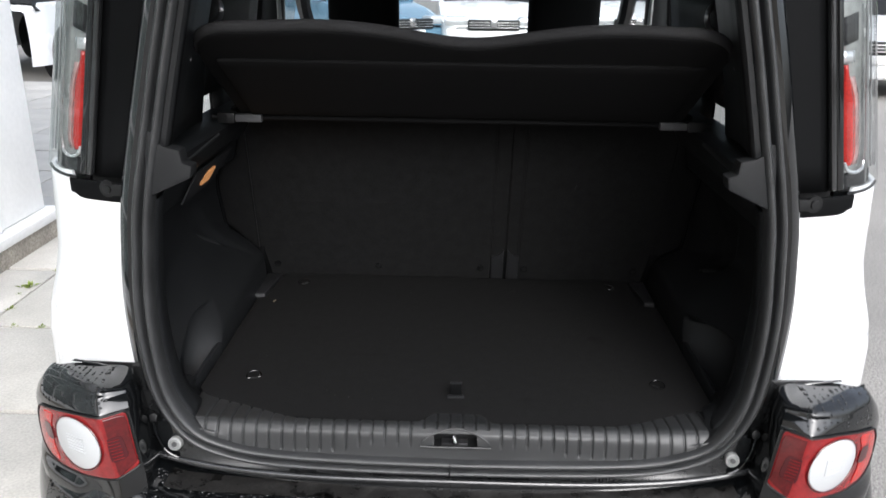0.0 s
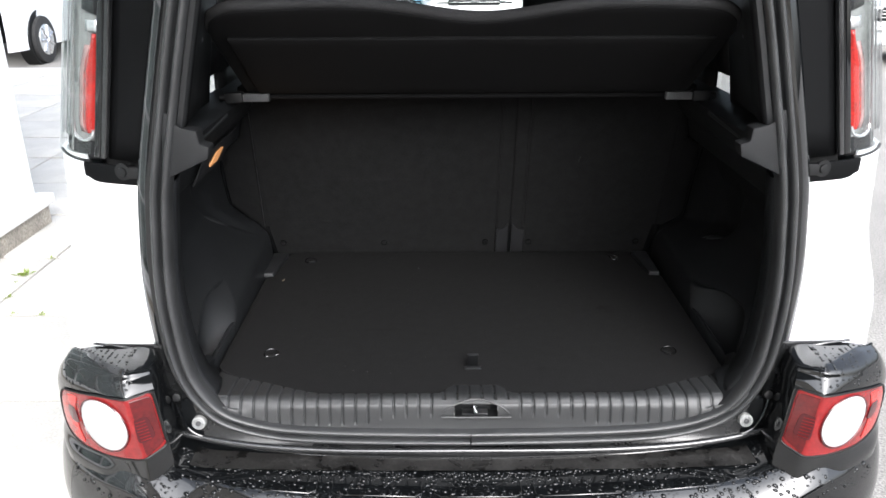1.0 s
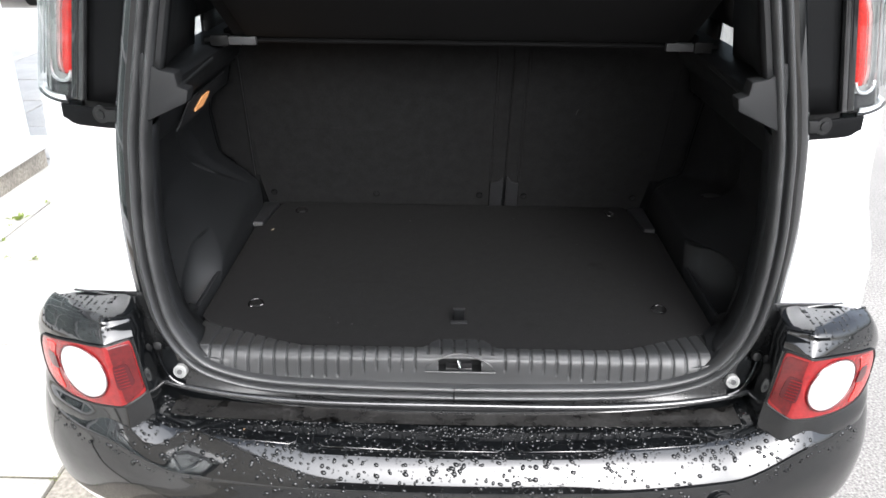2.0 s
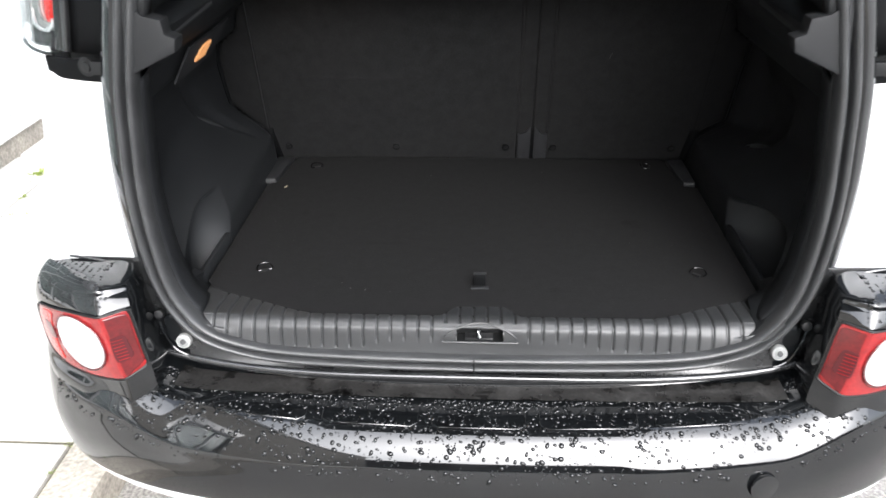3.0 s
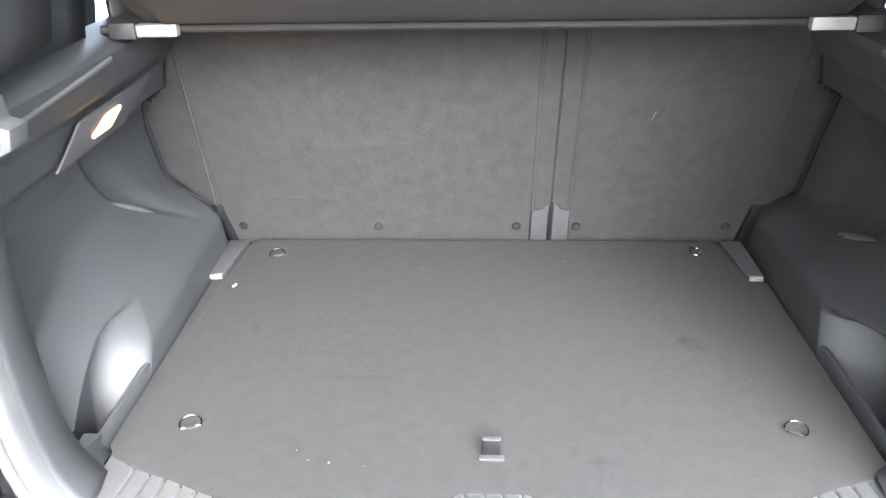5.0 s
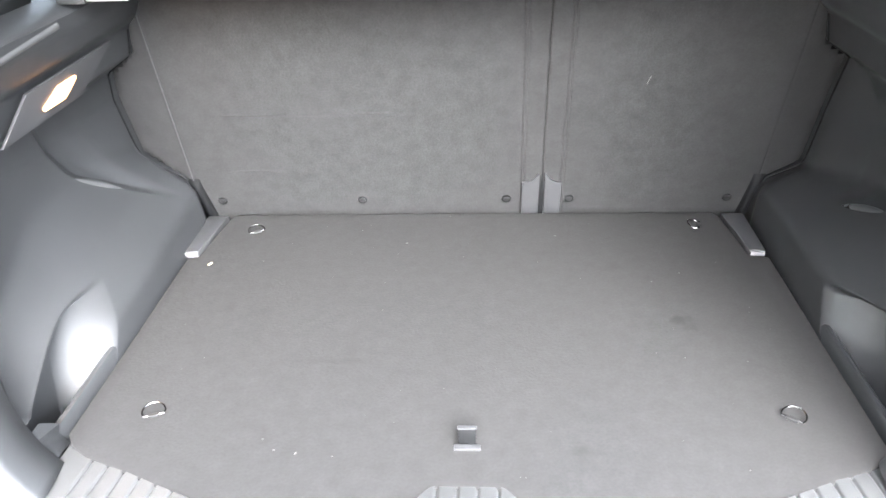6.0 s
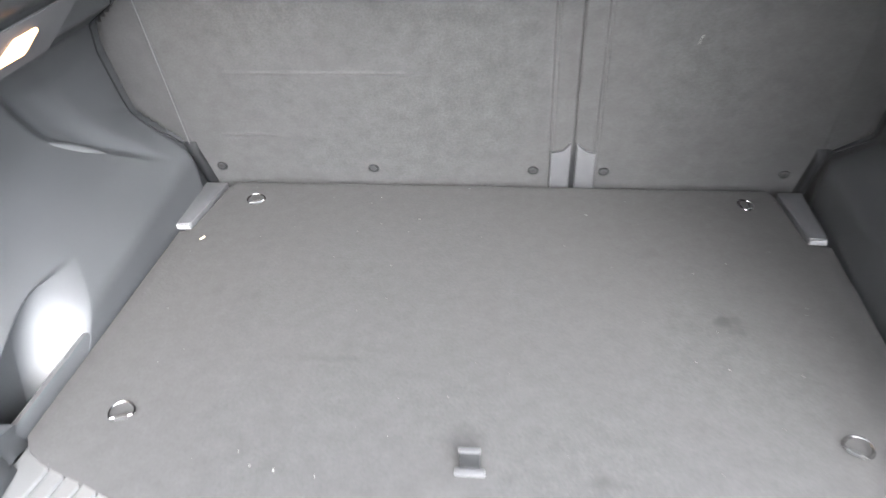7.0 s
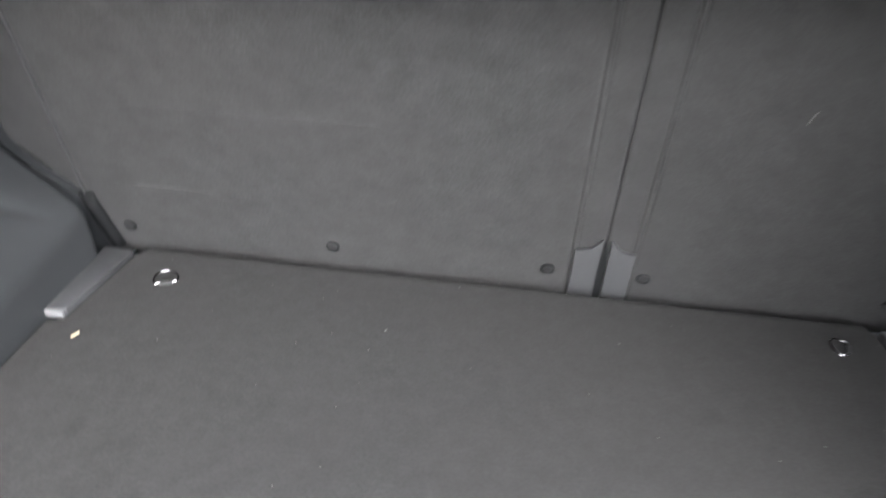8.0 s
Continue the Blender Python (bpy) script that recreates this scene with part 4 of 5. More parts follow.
def build_sill():
    """Ribbed plastic trim over the loading sill."""
    bottom = lambda x: lerp(abs(x), (0, 0.556), (0.2, 0.559), (0.36, 0.567), (0.45, 0.582), (0.517, 0.607), (0.545, 0.63))

    memo = {}

    def line(x, v):
        if x in memo:
            return memo[x][v]
        yb, zb = sill_front(x) + 0.004, bottom(x)
        top = 0.626
        pts = [(yb, 0.600), (yb, top - 0.003), (yb - 0.003, top), (0.034, top), (0.022, top - 0.002), (0.013, top - 0.008), (0.006, top - 0.018), (0.001, zb + 0.014), (-0.003, zb - 0.004)]
        memo[x] = spline(pts, 61)
        return memo[x][v]

    def f(x, v):
        p = line(x, v)
        c = x - 0.008
        # grooves across the trim, but for the plain field round the latch
        groove = 0.0
        w = abs((c / 0.0255) % 1 - 0.5) * 0.0255
        lower = 0.574 + 0.018 * (1 - ease(abs(c), 0.16, 0.25))
        inside_latch = abs(c) < 0.082 and p[1] < 0.621
        if not inside_latch and abs(c) < 0.505 and p[1] > lower and v > 2:
            groove = 0.004 * math.exp(-(w / 0.0019) ** 2)
        n = Vector((0, 1, 0)) if p[1] < 0.618 else Vector((0, 0, -1)) if p[1] > 0.6245 else Vector((0, 0.7, -0.7))
        q = Vector((x, p[0], p[1])) + n * groove
        q.z += 0.004 * ease(abs(x), 0.35, 0.53) - 0.14 * max(0, p[0] - 0.036)
        return q
    xs = steps(-0.535, 0.545, 721)
    trim = grid(f, xs, range(61))
    hole = [a for a in trim.faces if abs(a.calc_center_median().x - 0.008) < 0.043 and 0.588 < a.calc_center_median().z < 0.6155]
    bmesh.ops.delete(trim, geom=hole, context="FACES")
    return part("sill_trim", trim, SILL, car, "ribbed grey plastic sill trim")


build_sill()
on_sill = lambda z: lerp(z, (0.58, 0.001), (0.59, 0.002), (0.60, 0.005), (0.61, 0.009), (0.618, 0.013), (0.624, 0.022), (0.628, 0.035)) - 0.0015
arch_line = [(-0.070, 0.590)] + [(-0.068 + 0.136 * t, 0.592 + 0.030 * math.sin(math.pi * t) ** 0.55) for t in steps(0.02, 0.98, 19)] + [(0.070, 0.590)]
latch = part("latch_recess", box((-0.040, 0.034, 0.580), (0.056, 0.04, 0.624), 0.002), MATT, car, "black latch recess")
part("latch_surround", rod([(0.008 + x, on_sill(z), z) for x, z in arch_line], 0.0024, 8, True), SILL, latch)
part("latch_rim", rod([(x, on_sill(z) + 0.001, z) for x, z in ((-0.0355, 0.588), (-0.0355, 0.602), (-0.0355, 0.616), (0.008, 0.617), (0.0515, 0.616), (0.0515, 0.602), (0.0515, 0.588), (0.008, 0.587))], 0.002, 6, True), SILL, latch)
part("latch_floor", box((-0.038, 0.004, 0.580), (0.054, 0.034, 0.5865)), MATT, latch)
part("striker_loop", rod([(0.006, 0.034, 0.594), (0.006, 0.010, 0.594), (0.006, 0.004, 0.600), (0.006, 0.008, 0.611), (0.006, 0.034, 0.613)], 0.0036, 10), CHROME, latch, "bright steel striker")
part("striker_plate", box((-0.020, 0.012, 0.5868), (0.032, 0.030, 0.592), 0.0015), STEEL, latch)


def soft_step(d, k=0.02):
    return 0.5 * (d + math.sqrt(d * d + k * k))


RIDGE = np.array(spline([(0.08, 0.645), (0.15, 0.685), (0.22, 0.727), (0.29, 0.768), (0.36, 0.808), (0.43, 0.832), (0.50, 0.841), (0.57, 0.839), (0.64, 0.829), (0.71, 0.812), (0.78, 0.790), (0.92, 0.755)], 240))
RIDGE_RIGHT = np.array(spline([(0.08, 0.665), (0.15, 0.705), (0.22, 0.750), (0.29, 0.785), (0.36, 0.806), (0.43, 0.808), (0.50, 0.796), (0.57, 0.778), (0.64, 0.764), (0.71, 0.752), (0.80, 0.738), (0.92, 0.730)], 240))


def lining(y, z, left):
    """Distance of the boot lining from the car's middle at y and z; the two sides differ a little."""
    wall = lerp(z, (0.5, 0.672), (0.90, 0.672), (0.955, 0.660), (0.99, 0.605), (1.045, 0.588), (1.065, 0.565), (1.10, 0.545), (1.13, 0.535), (1.135, 0.56), (1.15, 0.60), (1.30, 0.60))
    # the wheel arch: an upright side, a round shoulder, and a slope that meets the wall along a bow
    bow = RIDGE if left else RIDGE_RIGHT
    ridge = float(np.interp(y, bow[:, 0], bow[:, 1]))
    if left:
        shoulder, width = min(0.664 + 0.09 * (y - 0.4), ridge - 0.045), 0.672 - 0.556
    else:
        shoulder, width = min(0.700, ridge - 0.045), 0.652 - 0.556
        wall = min(wall, 0.672 - 0.026 * ease(y, 0.60, 0.78))
    arch = 0.552 + 0.05 * max(0, z - 0.62) + 0.5 * width / (ridge - shoulder) * (z - shoulder + math.sqrt((z - shoulder) ** 2 + 0.014 ** 2))
    # the lining stands back where the seat begins
    arch += (0.030 if left else 0.010) * ease(y, 0.775, 0.805)
    body = 0.5 * (wall + arch - math.sqrt((wall - arch) ** 2 + 0.015 ** 2))
    # a shallow scoop above the crest of the wheel arch
    if left:
        crest, y0, y1 = 0.843 - 0.69 * (y - 0.53), 0.550 - 0.66 * (z - 0.83), 0.630 - 0.66 * (z - 0.83)
    else:
        crest, y0, y1 = 0.753 - 0.37 * (y - 0.588), 0.474, 0.596
    across = ease(y, y0 - 0.016, y0 + 0.02) * (1 - ease(y, y1 - 0.035, y1 + 0.03))
    body += (0.016 if left else 0.010) * across * ease(z, crest - 0.007, crest + 0.011) * (1 - ease(z, crest + 0.03, crest + 0.15))
    # the open hollow beside the carpet, with a round edge where it leaves the arch
    if left:
        top, outer = 0.721 - 0.40 * soft_step(0.322 - y, 0.03), 0.618 + 0.03 * (y - 0.15)
        rise = z - 0.63
        u, v = (y - 0.268 - 0.2 * rise) / max(0.04, 0.075 + 0.7 * rise), 1 + (z - top) / 0.011
    else:
        top, outer = 0.733 - 0.22 * soft_step(y - 0.285) - 1.1 * soft_step(0.21 - y), 0.654
        rise = z - 0.61
        u, v = (y - 0.306 - 0.2 * rise) / (0.096 + 0.3 * rise), 1 + (z - top) / 0.020
    u, v = 1 - min(1, max(0, u)), 1 - min(1, max(0, v))
    hollow = (0.6 * u * u * (3 - 2 * u) + 0.4 * u) * (v * v if v < 0.5 else v - 0.25) / 0.75
    return body + max(0, outer - body) * hollow * ease(y, 0.10, 0.15)


def build_lining(s):
    ys, zs = sorted(set(steps(0.10, 0.90, 120)) | set(steps(0.13, 0.68, 170))), sorted(set(steps(0.54, 1.15, 100)) | set(steps(0.60, 0.86, 120)))
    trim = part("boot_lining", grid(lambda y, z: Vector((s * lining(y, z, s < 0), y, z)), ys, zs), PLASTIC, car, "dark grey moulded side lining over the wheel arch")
    # low rounded rail along the carpet at the open hollow
    end = 0.350 if s < 0 else 0.425
    rail = [(0.016, 0.57), (0.0155, 0.622), (0.013, 0.630), (0.008, 0.6345), (0.003, 0.633), (0.0, 0.628), (-0.0005, 0.57)]
    part("hollow_rim", grid(lambda y, j: Vector((s * (0.5535 + rail[j][0] * (1 - ease(y, end - 0.02, end + 0.004) * 0.8)), y, rail[j][1] - 0.012 * ease(y, end - 0.012, end + 0.004))), steps(0.145, end + 0.004, 40), range(7)), PLASTIC, trim)
    part("hollow_floor", box((s * 0.635 - 0.07, 0.10, 0.53), (s * 0.635 + 0.07, 0.56, 0.55)), MATT, trim)
    part("lining_end", box((s * 0.645 - 0.055, 0.128, 0.50), (s * 0.645 + 0.055, 0.133, 1.10)), MATT, trim)
    # end stops of the carpet by the seat
    off = 0.0 if s < 0 else 0.014
    part("floor_ledge", prism([Vector((s * (x - off), y, 0.612)) for x, y in ((0.556, 0.648), (0.527, 0.652), (0.512, 0.80), (0.556, 0.80))], Vector((0, 0, 0.0145)), 0.003), FITTING, trim, "raised plastic ledge")
    # end face in a paler grey than the ledge
    part("ledge_end", box((s * (0.541 - off) - 0.013, 0.6445, 0.6165), (s * (0.541 - off) + 0.013, 0.6475, 0.6255), 0.001), PALE_GREY, trim, "paler ledge end")
    # half-sunk pale rod painted as the highlight along the crest
    line = [(y, 0.843 - 0.69 * (y - 0.53)) for y in steps(0.538, 0.628, 8)] if s < 0 else [(y, 0.753 - 0.37 * (y - 0.588)) for y in steps(0.486, 0.584, 8)]
    crest = [(s * (lining(y, z - 0.006, s < 0) + 0.0040), y, z - 0.005) for y, z in spline(line, 16)]
    bead = rod(crest, 1.0, 10)
    for k, v in enumerate(bead.verts):
        c = Vector(crest[k // 10])
        v.co = c + (v.co - c) * 0.0075 * math.sin(math.pi * (k // 10 + 0.3) / 15.6) ** 0.7
    part("crest_highlight", bead, BEAD, trim)
    # wedge at the foot of the pillar lining
    r0, r1, top, back = Vector((s * 0.551, 0.156, 0.641)), Vector((s * 0.5445, 0.034, 0.682)), Vector((s * 0.5600, 0.130, 0.664)), Vector((s * 0.585, 0.12, 0.60))
    low = spline([Vector((s * x, y, z)) for x, y, z in ((0.545, 0.156, 0.604), (0.516 if s > 0 else 0.532, 0.112, 0.626), (0.507 if s > 0 else 0.519, 0.062, 0.629), (0.490, 0.004, 0.612))], 13)
    foot = grid(lambda i, v: r0.lerp(r1, i / 12).lerp(Vector(low[i]), v) + Vector((s * 0.006 * math.sin(math.pi * v), 0, 0)), range(13), steps(0, 1, 7))
    v = [foot.verts.new(q) for q in (r0, r1, top, back)]
    for q in ((0, 2, 1), (0, 3, 2), (1, 2, 3)):
        foot.faces.new([v[k] for k in q])
    part("lining_foot", foot, PLASTIC, trim)
    # pillar lining between the seal and the side
    rows = [(p, n) for p, n in LOOP if p.x * s > 0.5 and 0.60 < p.y < 1.10]
    rows.sort(key=lambda r: r[0].y)

    def pillar(i, j):
        p, n = rows[i]
        q, d = [(0.036, 0.012), (0.040, 0.03), (0.036, 0.06), (0.022, 0.10), (-0.01, 0.125), (-0.05, 0.13)][j]
        return Vector((p.x + n.x * q, opening_y(p.y) + d, p.y + n.y * q))
    part("pillar_lining", grid(pillar, range(len(rows)), range(6)), PLASTIC, car, "dark plastic pillar lining", solid=0.003)
    block = [(0.558, 1.078), (0.545, 1.200), (0.5335, 1.200), (0.531, 1.190), (0.525, 1.181), (0.514, 1.1735), (0.500, 1.1705), (0.4875, 1.168), (0.4845, 1.145), (0.468, 1.140), (0.472, 1.118)]
    part("pillar_block", prism([Vector((s * x, opening_y(z) - 0.006, z)) for x, z in block], Vector((0, 0.035, 0)), 0.004), PILLAR, car, "light grey plastic corner block")
    upper = [(p, n) for p, n in LOOP if p.x * s > 0.3 and 1.165 < p.y < 1.57]
    upper.sort(key=lambda r: r[0].y)
    sweep_up = lambda q, d: (lambda i, j: Vector((upper[i][0].x + upper[i][1].x * q[j], opening_y(upper[i][0].y) + d[j], upper[i][0].y + upper[i][1].y * q[j])))
    part("pillar_strip", grid(sweep_up((0.038, 0.042, 0.050, 0.053, 0.053), (0.004, -0.001, -0.001, 0.004, 0.02)), range(len(upper)), range(5)), PILLAR, car, "grey strip inside the seal", solid=0.002)
    part("upper_pillar_lining", grid(sweep_up((0.051, 0.045, 0.035, 0.02), (0.012, 0.04, 0.10, 0.24)), range(len(upper)), range(4)), PLASTIC, car, solid=0.003)
    # pale rod added as the bar of light on the pillar ledge
    part("ledge_highlight", rod([(s * 0.548, 0.08, 1.098), (s * 0.545, 0.25, 1.108), (s * 0.540, 0.40, 1.118)], 0.0055, 10), BEAD, trim)
    part("side_pillar_panel", grid(lambda y, z: Vector((s * (0.585 - 0.15 * (z - 1.15)), y, z)), steps(0.2, 0.428 if s < 0 else 0.398, 5), steps(1.135, 1.56, 6)), PLASTIC, car, solid=0.01)
    part("front_pillar_panel", grid(lambda y, z: Vector((s * (0.60 - 0.15 * (z - 1.15)), y, z)), steps(0.450, 0.90, 6), steps(1.192, 1.42, 6)), MATT, car, solid=0.01)
    part("lower_pillar_panel", grid(lambda y, z: Vector((s * 0.598, y, z)), steps(0.556, 0.90, 5), steps(1.10, 1.191, 3)), MATT, car, solid=0.01)
    part("belt_anchor", rod(spline([(s * 0.580, 0.534, 1.405), (s * 0.560, 0.528, 1.406), (s * 0.548, 0.524, 1.388), (s * 0.552, 0.522, 1.362), (s * 0.572, 0.526, 1.350)], 16), 0.0065, 8), STEEL, car, "curved steel hook")
    return trim


for s in (-1, 1):
    build_lining(s)


def build_boot_light():
    """Lit lamp in its slanted plate, on one side of the boot."""
    x = lambda z: -(lerp(z, (0.98, 0.601), (1.045, 0.580)))
    p = lambda y, z, out=0.0: Vector((x(z) + out, y, z))
    plate = part("boot_light", prism([p(0.292, 0.986), p(0.350, 1.042), p(0.612, 1.044), p(0.515, 0.986)], Vector((0.004, 0, -0.001)), 0.001), FITTING, car, "boot light in a slanted grey plate, switched on")
    lens = [(0.394, 1.002), (0.394, 1.007), (0.430, 1.024), (0.436, 1.026), (0.484, 1.026), (0.486, 1.022), (0.458, 1.0035), (0.452, 1.001)]
    part("light_lens", prism([p(a, b, 0.0045) for a, b in lens], Vector((0.003, 0, -0.001))), GLOW, plate, "glowing warm lens")
    lamp = new("boot_lamp", bpy.data.lights.new("boot_lamp", "AREA"))
    lamp.data.shape, lamp.data.size, lamp.data.size_y, lamp.data.energy, lamp.data.color = "RECTANGLE", 0.08, 0.025, 0.06, (1.0, 0.62, 0.32)
    lamp.matrix_world = look((-0.57, 0.445, 1.012), (-0.2, 0.45, 0.9))


build_boot_light()


# ---- carpeted boot floor ----
def build_floor():
    floor = thing("boot_floor", "worn dark grey carpeted boot floor panel", "boot floor")
    n = 60
    xs = sorted(set(steps(-0.5465, 0.5450, n + 1)) | {w if q > 0 else -w for q in (-1, 1) for w in (0.498, 0.501, 0.504, 0.508, 0.512, 0.516, 0.5195, 0.5225, 0.5235, 0.524)} | {w - 0.014 for w in (0.498, 0.501, 0.504, 0.508, 0.512, 0.516, 0.5195, 0.5225, 0.5235, 0.524)})

    def back(x):
        return lerp(abs(x) if x < 0 else x + 0.014, (0, 0.822), (0.498, 0.820), (0.508, 0.80), (0.5225, 0.652), (0.524, 0.642), (0.56, 0.640))

    def f(x, t):
        y0, y1 = sill_front(x), back(x)
        y0 += 0.03 * max(0, (abs(x) - 0.53) / 0.025) ** 2
        edge = min(t, 1 - t, (0.5462 - abs(x)) * 1.3)
        y = y0 + (y1 - y0) * t
        return Vector((x, y, 0.62 - 0.004 * (1 - min(1, max(0, edge) / 0.006)) ** 2 + 0.0012 * noise.noise(Vector((x * 5, y * 5, 0)))))
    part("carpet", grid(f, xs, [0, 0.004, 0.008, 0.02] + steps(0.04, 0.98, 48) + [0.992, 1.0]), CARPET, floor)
    part("board", box((-0.54, 0.13, 0.585), (0.535, 0.80, 0.612)), MATT, floor)
    # folding lashing rings, each set in a shallow cup
    for x, y, turn in ((-0.44, 0.2, 20), (0.445, 0.205, -35), (-0.437, 0.74, 25), (0.438, 0.755, 75)):
        ring = part("lashing_ring", rod([(0.021 * math.cos(a) if math.sin(a) > -0.5 else 0.018 * math.copysign(1, math.cos(a)), max(-0.010, 0.019 * math.sin(a)), 0.004 + 0.006 * max(0, math.sin(a))) for a in steps(0, math.tau, 29)[:-1]], 0.0015, 8, True), RING, floor, "folding steel lashing ring")
        ring.matrix_basis = pose(x, y, 0.6212, 0, 0, turn) @ Matrix.Scale(0.76, 4)
        part("ring_clip", box((-0.011, -0.014, 0.0), (0.011, -0.006, 0.006), 0.002), MATT, ring)
    handle = part("floor_handle", box((-0.0175, -0.005, 0.0), (0.0175, 0.005, 0.004), 0.0015), FITTING, floor, "black pull tab with pale edges")
    part("pull_tab", box((-0.0115, 0.004, 0.004), (0.0115, 0.009, 0.030), 0.002), SATIN, handle)
    part("tab_edge", box((-0.0125, 0.003, 0.0295), (0.0125, 0.010, 0.032), 0.001), FITTING, handle)
    handle.matrix_basis = pose(0.006, 0.139, 0.6205)
    return floor


floor = build_floor()


def build_lint():
    ob = thing("lint_specks", "pale specks of lint and dust on the carpet", "lint", kind="stuff")
    rnd = random.Random(5)
    bm = bmesh.new()
    spots = [(-0.126, 0.687, 1.5), (0.162, 0.714, 1.2), (-0.25, 0.13, 1.3), (-0.22, 0.125, 1.6), (-0.17, 0.12, 1.0), (-0.27, 0.15, 1.1)]
    spots += [(rnd.uniform(-0.5, 0.5), rnd.uniform(0.08, 0.8), rnd.uniform(0.3, 0.9)) for _ in range(60)]
    for x, y, k in spots:
        a, l, w = rnd.uniform(0, 3.1), 0.0013 * k, 0.0007 * k
        d, e = Vector((math.cos(a), math.sin(a), 0)), Vector((-math.sin(a), math.cos(a), 0))
        o = Vector((x, y, 0.6222))
        low = [bm.verts.new(o + d * l * i + e * w * j) for i, j in ((-1, -1), (1, -1), (1, 1), (-1, 1))]
        top = bm.verts.new(o + Vector((0, 0, 0.0012 * k)))
        for i in range(4):
            bm.faces.new((low[i], low[(i + 1) % 4], top))
    part("specks", bm, LINT, ob, smooth=False)


build_lint()
crumb = thing("crumb", "small cream crumb on the carpet", "crumb")
part("flake", prism([Vector(p) for p in ((-0.495, 0.605, 0.6215), (-0.4925, 0.604, 0.6215), (-0.488, 0.614, 0.6215), (-0.490, 0.616, 0.6215))], Vector((0, 0, 0.002)), 0.0006), CRUMB, crumb)


# ---- rear seat backs ----
def seat_y(z):
    return 0.84 - 0.34 * (z - 0.64)


def seat_edge(z, left):
    """Just past the lining, so that the two meet in a dark groove."""
    if z < 0.99:
        return 0.018 + lining(seat_y(z), z, left)
    return 0.020 + lerp(z, (0.99, 0.603), (1.045, 0.59), (1.08, 0.56), (1.2, 0.54))


def build_backrest(x0, x1, label):
    """One part of the split seat back, its carpeted rear towards the boot."""
    ob = thing("rear_seat_back", label, "seat back", group="split rear seat backs")

    def f(x, z):
        e = seat_edge(z, x0 < 0)
        x = min(e, max(-e, x))
        y = seat_y(z) + 0.16 * max(0, abs(x) - 0.563) + 0.008 * ease(abs(x), e - 0.03, e) + 0.04 * ease(abs(x), e - 0.017, e - 0.003)
        y += 0.0017 * math.exp(-((x - 0.14) / 0.0022) ** 2)
        for c in (0.100, 0.179):
            y += 0.0013 * (math.exp(-((x - c + 0.004) / 0.0016) ** 2) - 0.9 * math.exp(-((x - c) / 0.002) ** 2) + math.exp(-((x - c - 0.004) / 0.0016) ** 2))
        seam = math.copysign(0.562 + 0.043 * (1.09 - z) if x0 < 0 else 0.566, x)
        y += (0.003 if x0 < 0 else 0.0004) * (math.exp(-((x - seam * 1.006) / 0.002) ** 2) - 0.8 * math.exp(-((x - seam) / 0.0016) ** 2))
        # creases pressed into the cloth
        if x0 < 0:
            y -= 0.0018 * math.exp(-((z - 0.858 - 0.004 * noise.noise(Vector((x * 9, 0, 3)))) / 0.0032) ** 2) * ease(x, -0.52, -0.46) * (1 - ease(x, -0.16, -0.09)) * (0.5 + 0.7 * abs(noise.noise(Vector((x * 14, 2, 0)))))
            y -= 0.0016 * math.exp(-((z - 0.722 + 0.18 * max(0, x + 0.42)) / 0.0034) ** 2) * ease(x, -0.52, -0.49) * (1 - ease(x, -0.40, -0.34))
        y += 0.002 * noise.noise(Vector((x * 4, z * 4, 1))) + 0.0008 * noise.noise(Vector((x * 16, z * 16, 4)))
        return Vector((x, y, z))
    fine = [c + d for c in (0.100, 0.179, 0.14) for d in steps(-0.011, 0.011, 23)] + [c + d for c in (-0.572, 0.567) for d in steps(-0.014, 0.014, 29)]
    cols = sorted(x for x in set(steps(x0, x1, 70)) | set(fine) if x0 <= x <= x1)
    levels = sorted(set(steps(0.585, 1.21, 64)) | set(steps(0.84, 0.876, 25)) | set(steps(0.70, 0.735, 21)))
    back = grid(f, cols, levels)
    bmesh.ops.remove_doubles(back, verts=back.verts, dist=1e-6)
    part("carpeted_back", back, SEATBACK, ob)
    part("cushioned_front", grid(lambda u, z: Vector((max(x0, -seat_edge(z, True)) * (1 - u) + min(x1, seat_edge(z, False)) * u, seat_y(z) + 0.05 + 0.09 * math.sin(math.pi * u) ** 0.4, z)), steps(0, 1, 24), steps(0.585, 1.21, 20)), CLOTH, ob)
    part("top_roll", rod([(x, seat_y(1.21) + 0.05, 1.205) for x in steps(max(x0, -0.53), min(x1, 0.53), 8)], 0.055, 12), CLOTH, ob)
    for x in ((-0.534, -0.233, 0.069) if x0 < 0 else (0.198, 0.518)):
        n = Vector((0, -1, -0.34)).normalized()
        stud = part("stud", disc(Vector((x, seat_y(0.642) - 0.001, 0.642)), n, 0.0098, 0.004, 18, 0.001), SATIN, ob)
        part("stud_head", disc(Vector((x, seat_y(0.642) - 0.003, 0.6435)), n, 0.0068, 0.003, 16, 0.0012), MATT, stud)
    side = -1 if x0 < 0 else 1
    q = 0.14 + side * 0.0055
    plate = [(q, 0.592), (q + side * 0.034, 0.592), (q + side * 0.034, 0.690), (q + side * 0.026, 0.690), (q + side * 0.014, 0.694), (q, 0.712)]
    part("hinge_cover", prism([Vector((x, seat_y(z) - 0.001, z)) for x, z in plate], Vector((0, -0.007, 0)), 0.0015), FITTING, ob, "grey plastic hinge cover")
    part("head_rest", box((x0 * 0.5 + x1 * 0.5 - 0.12, 0.64, 1.22), (x0 * 0.5 + x1 * 0.5 + 0.12, 0.72, 1.27), 0.025, 3), CLOTH, ob)
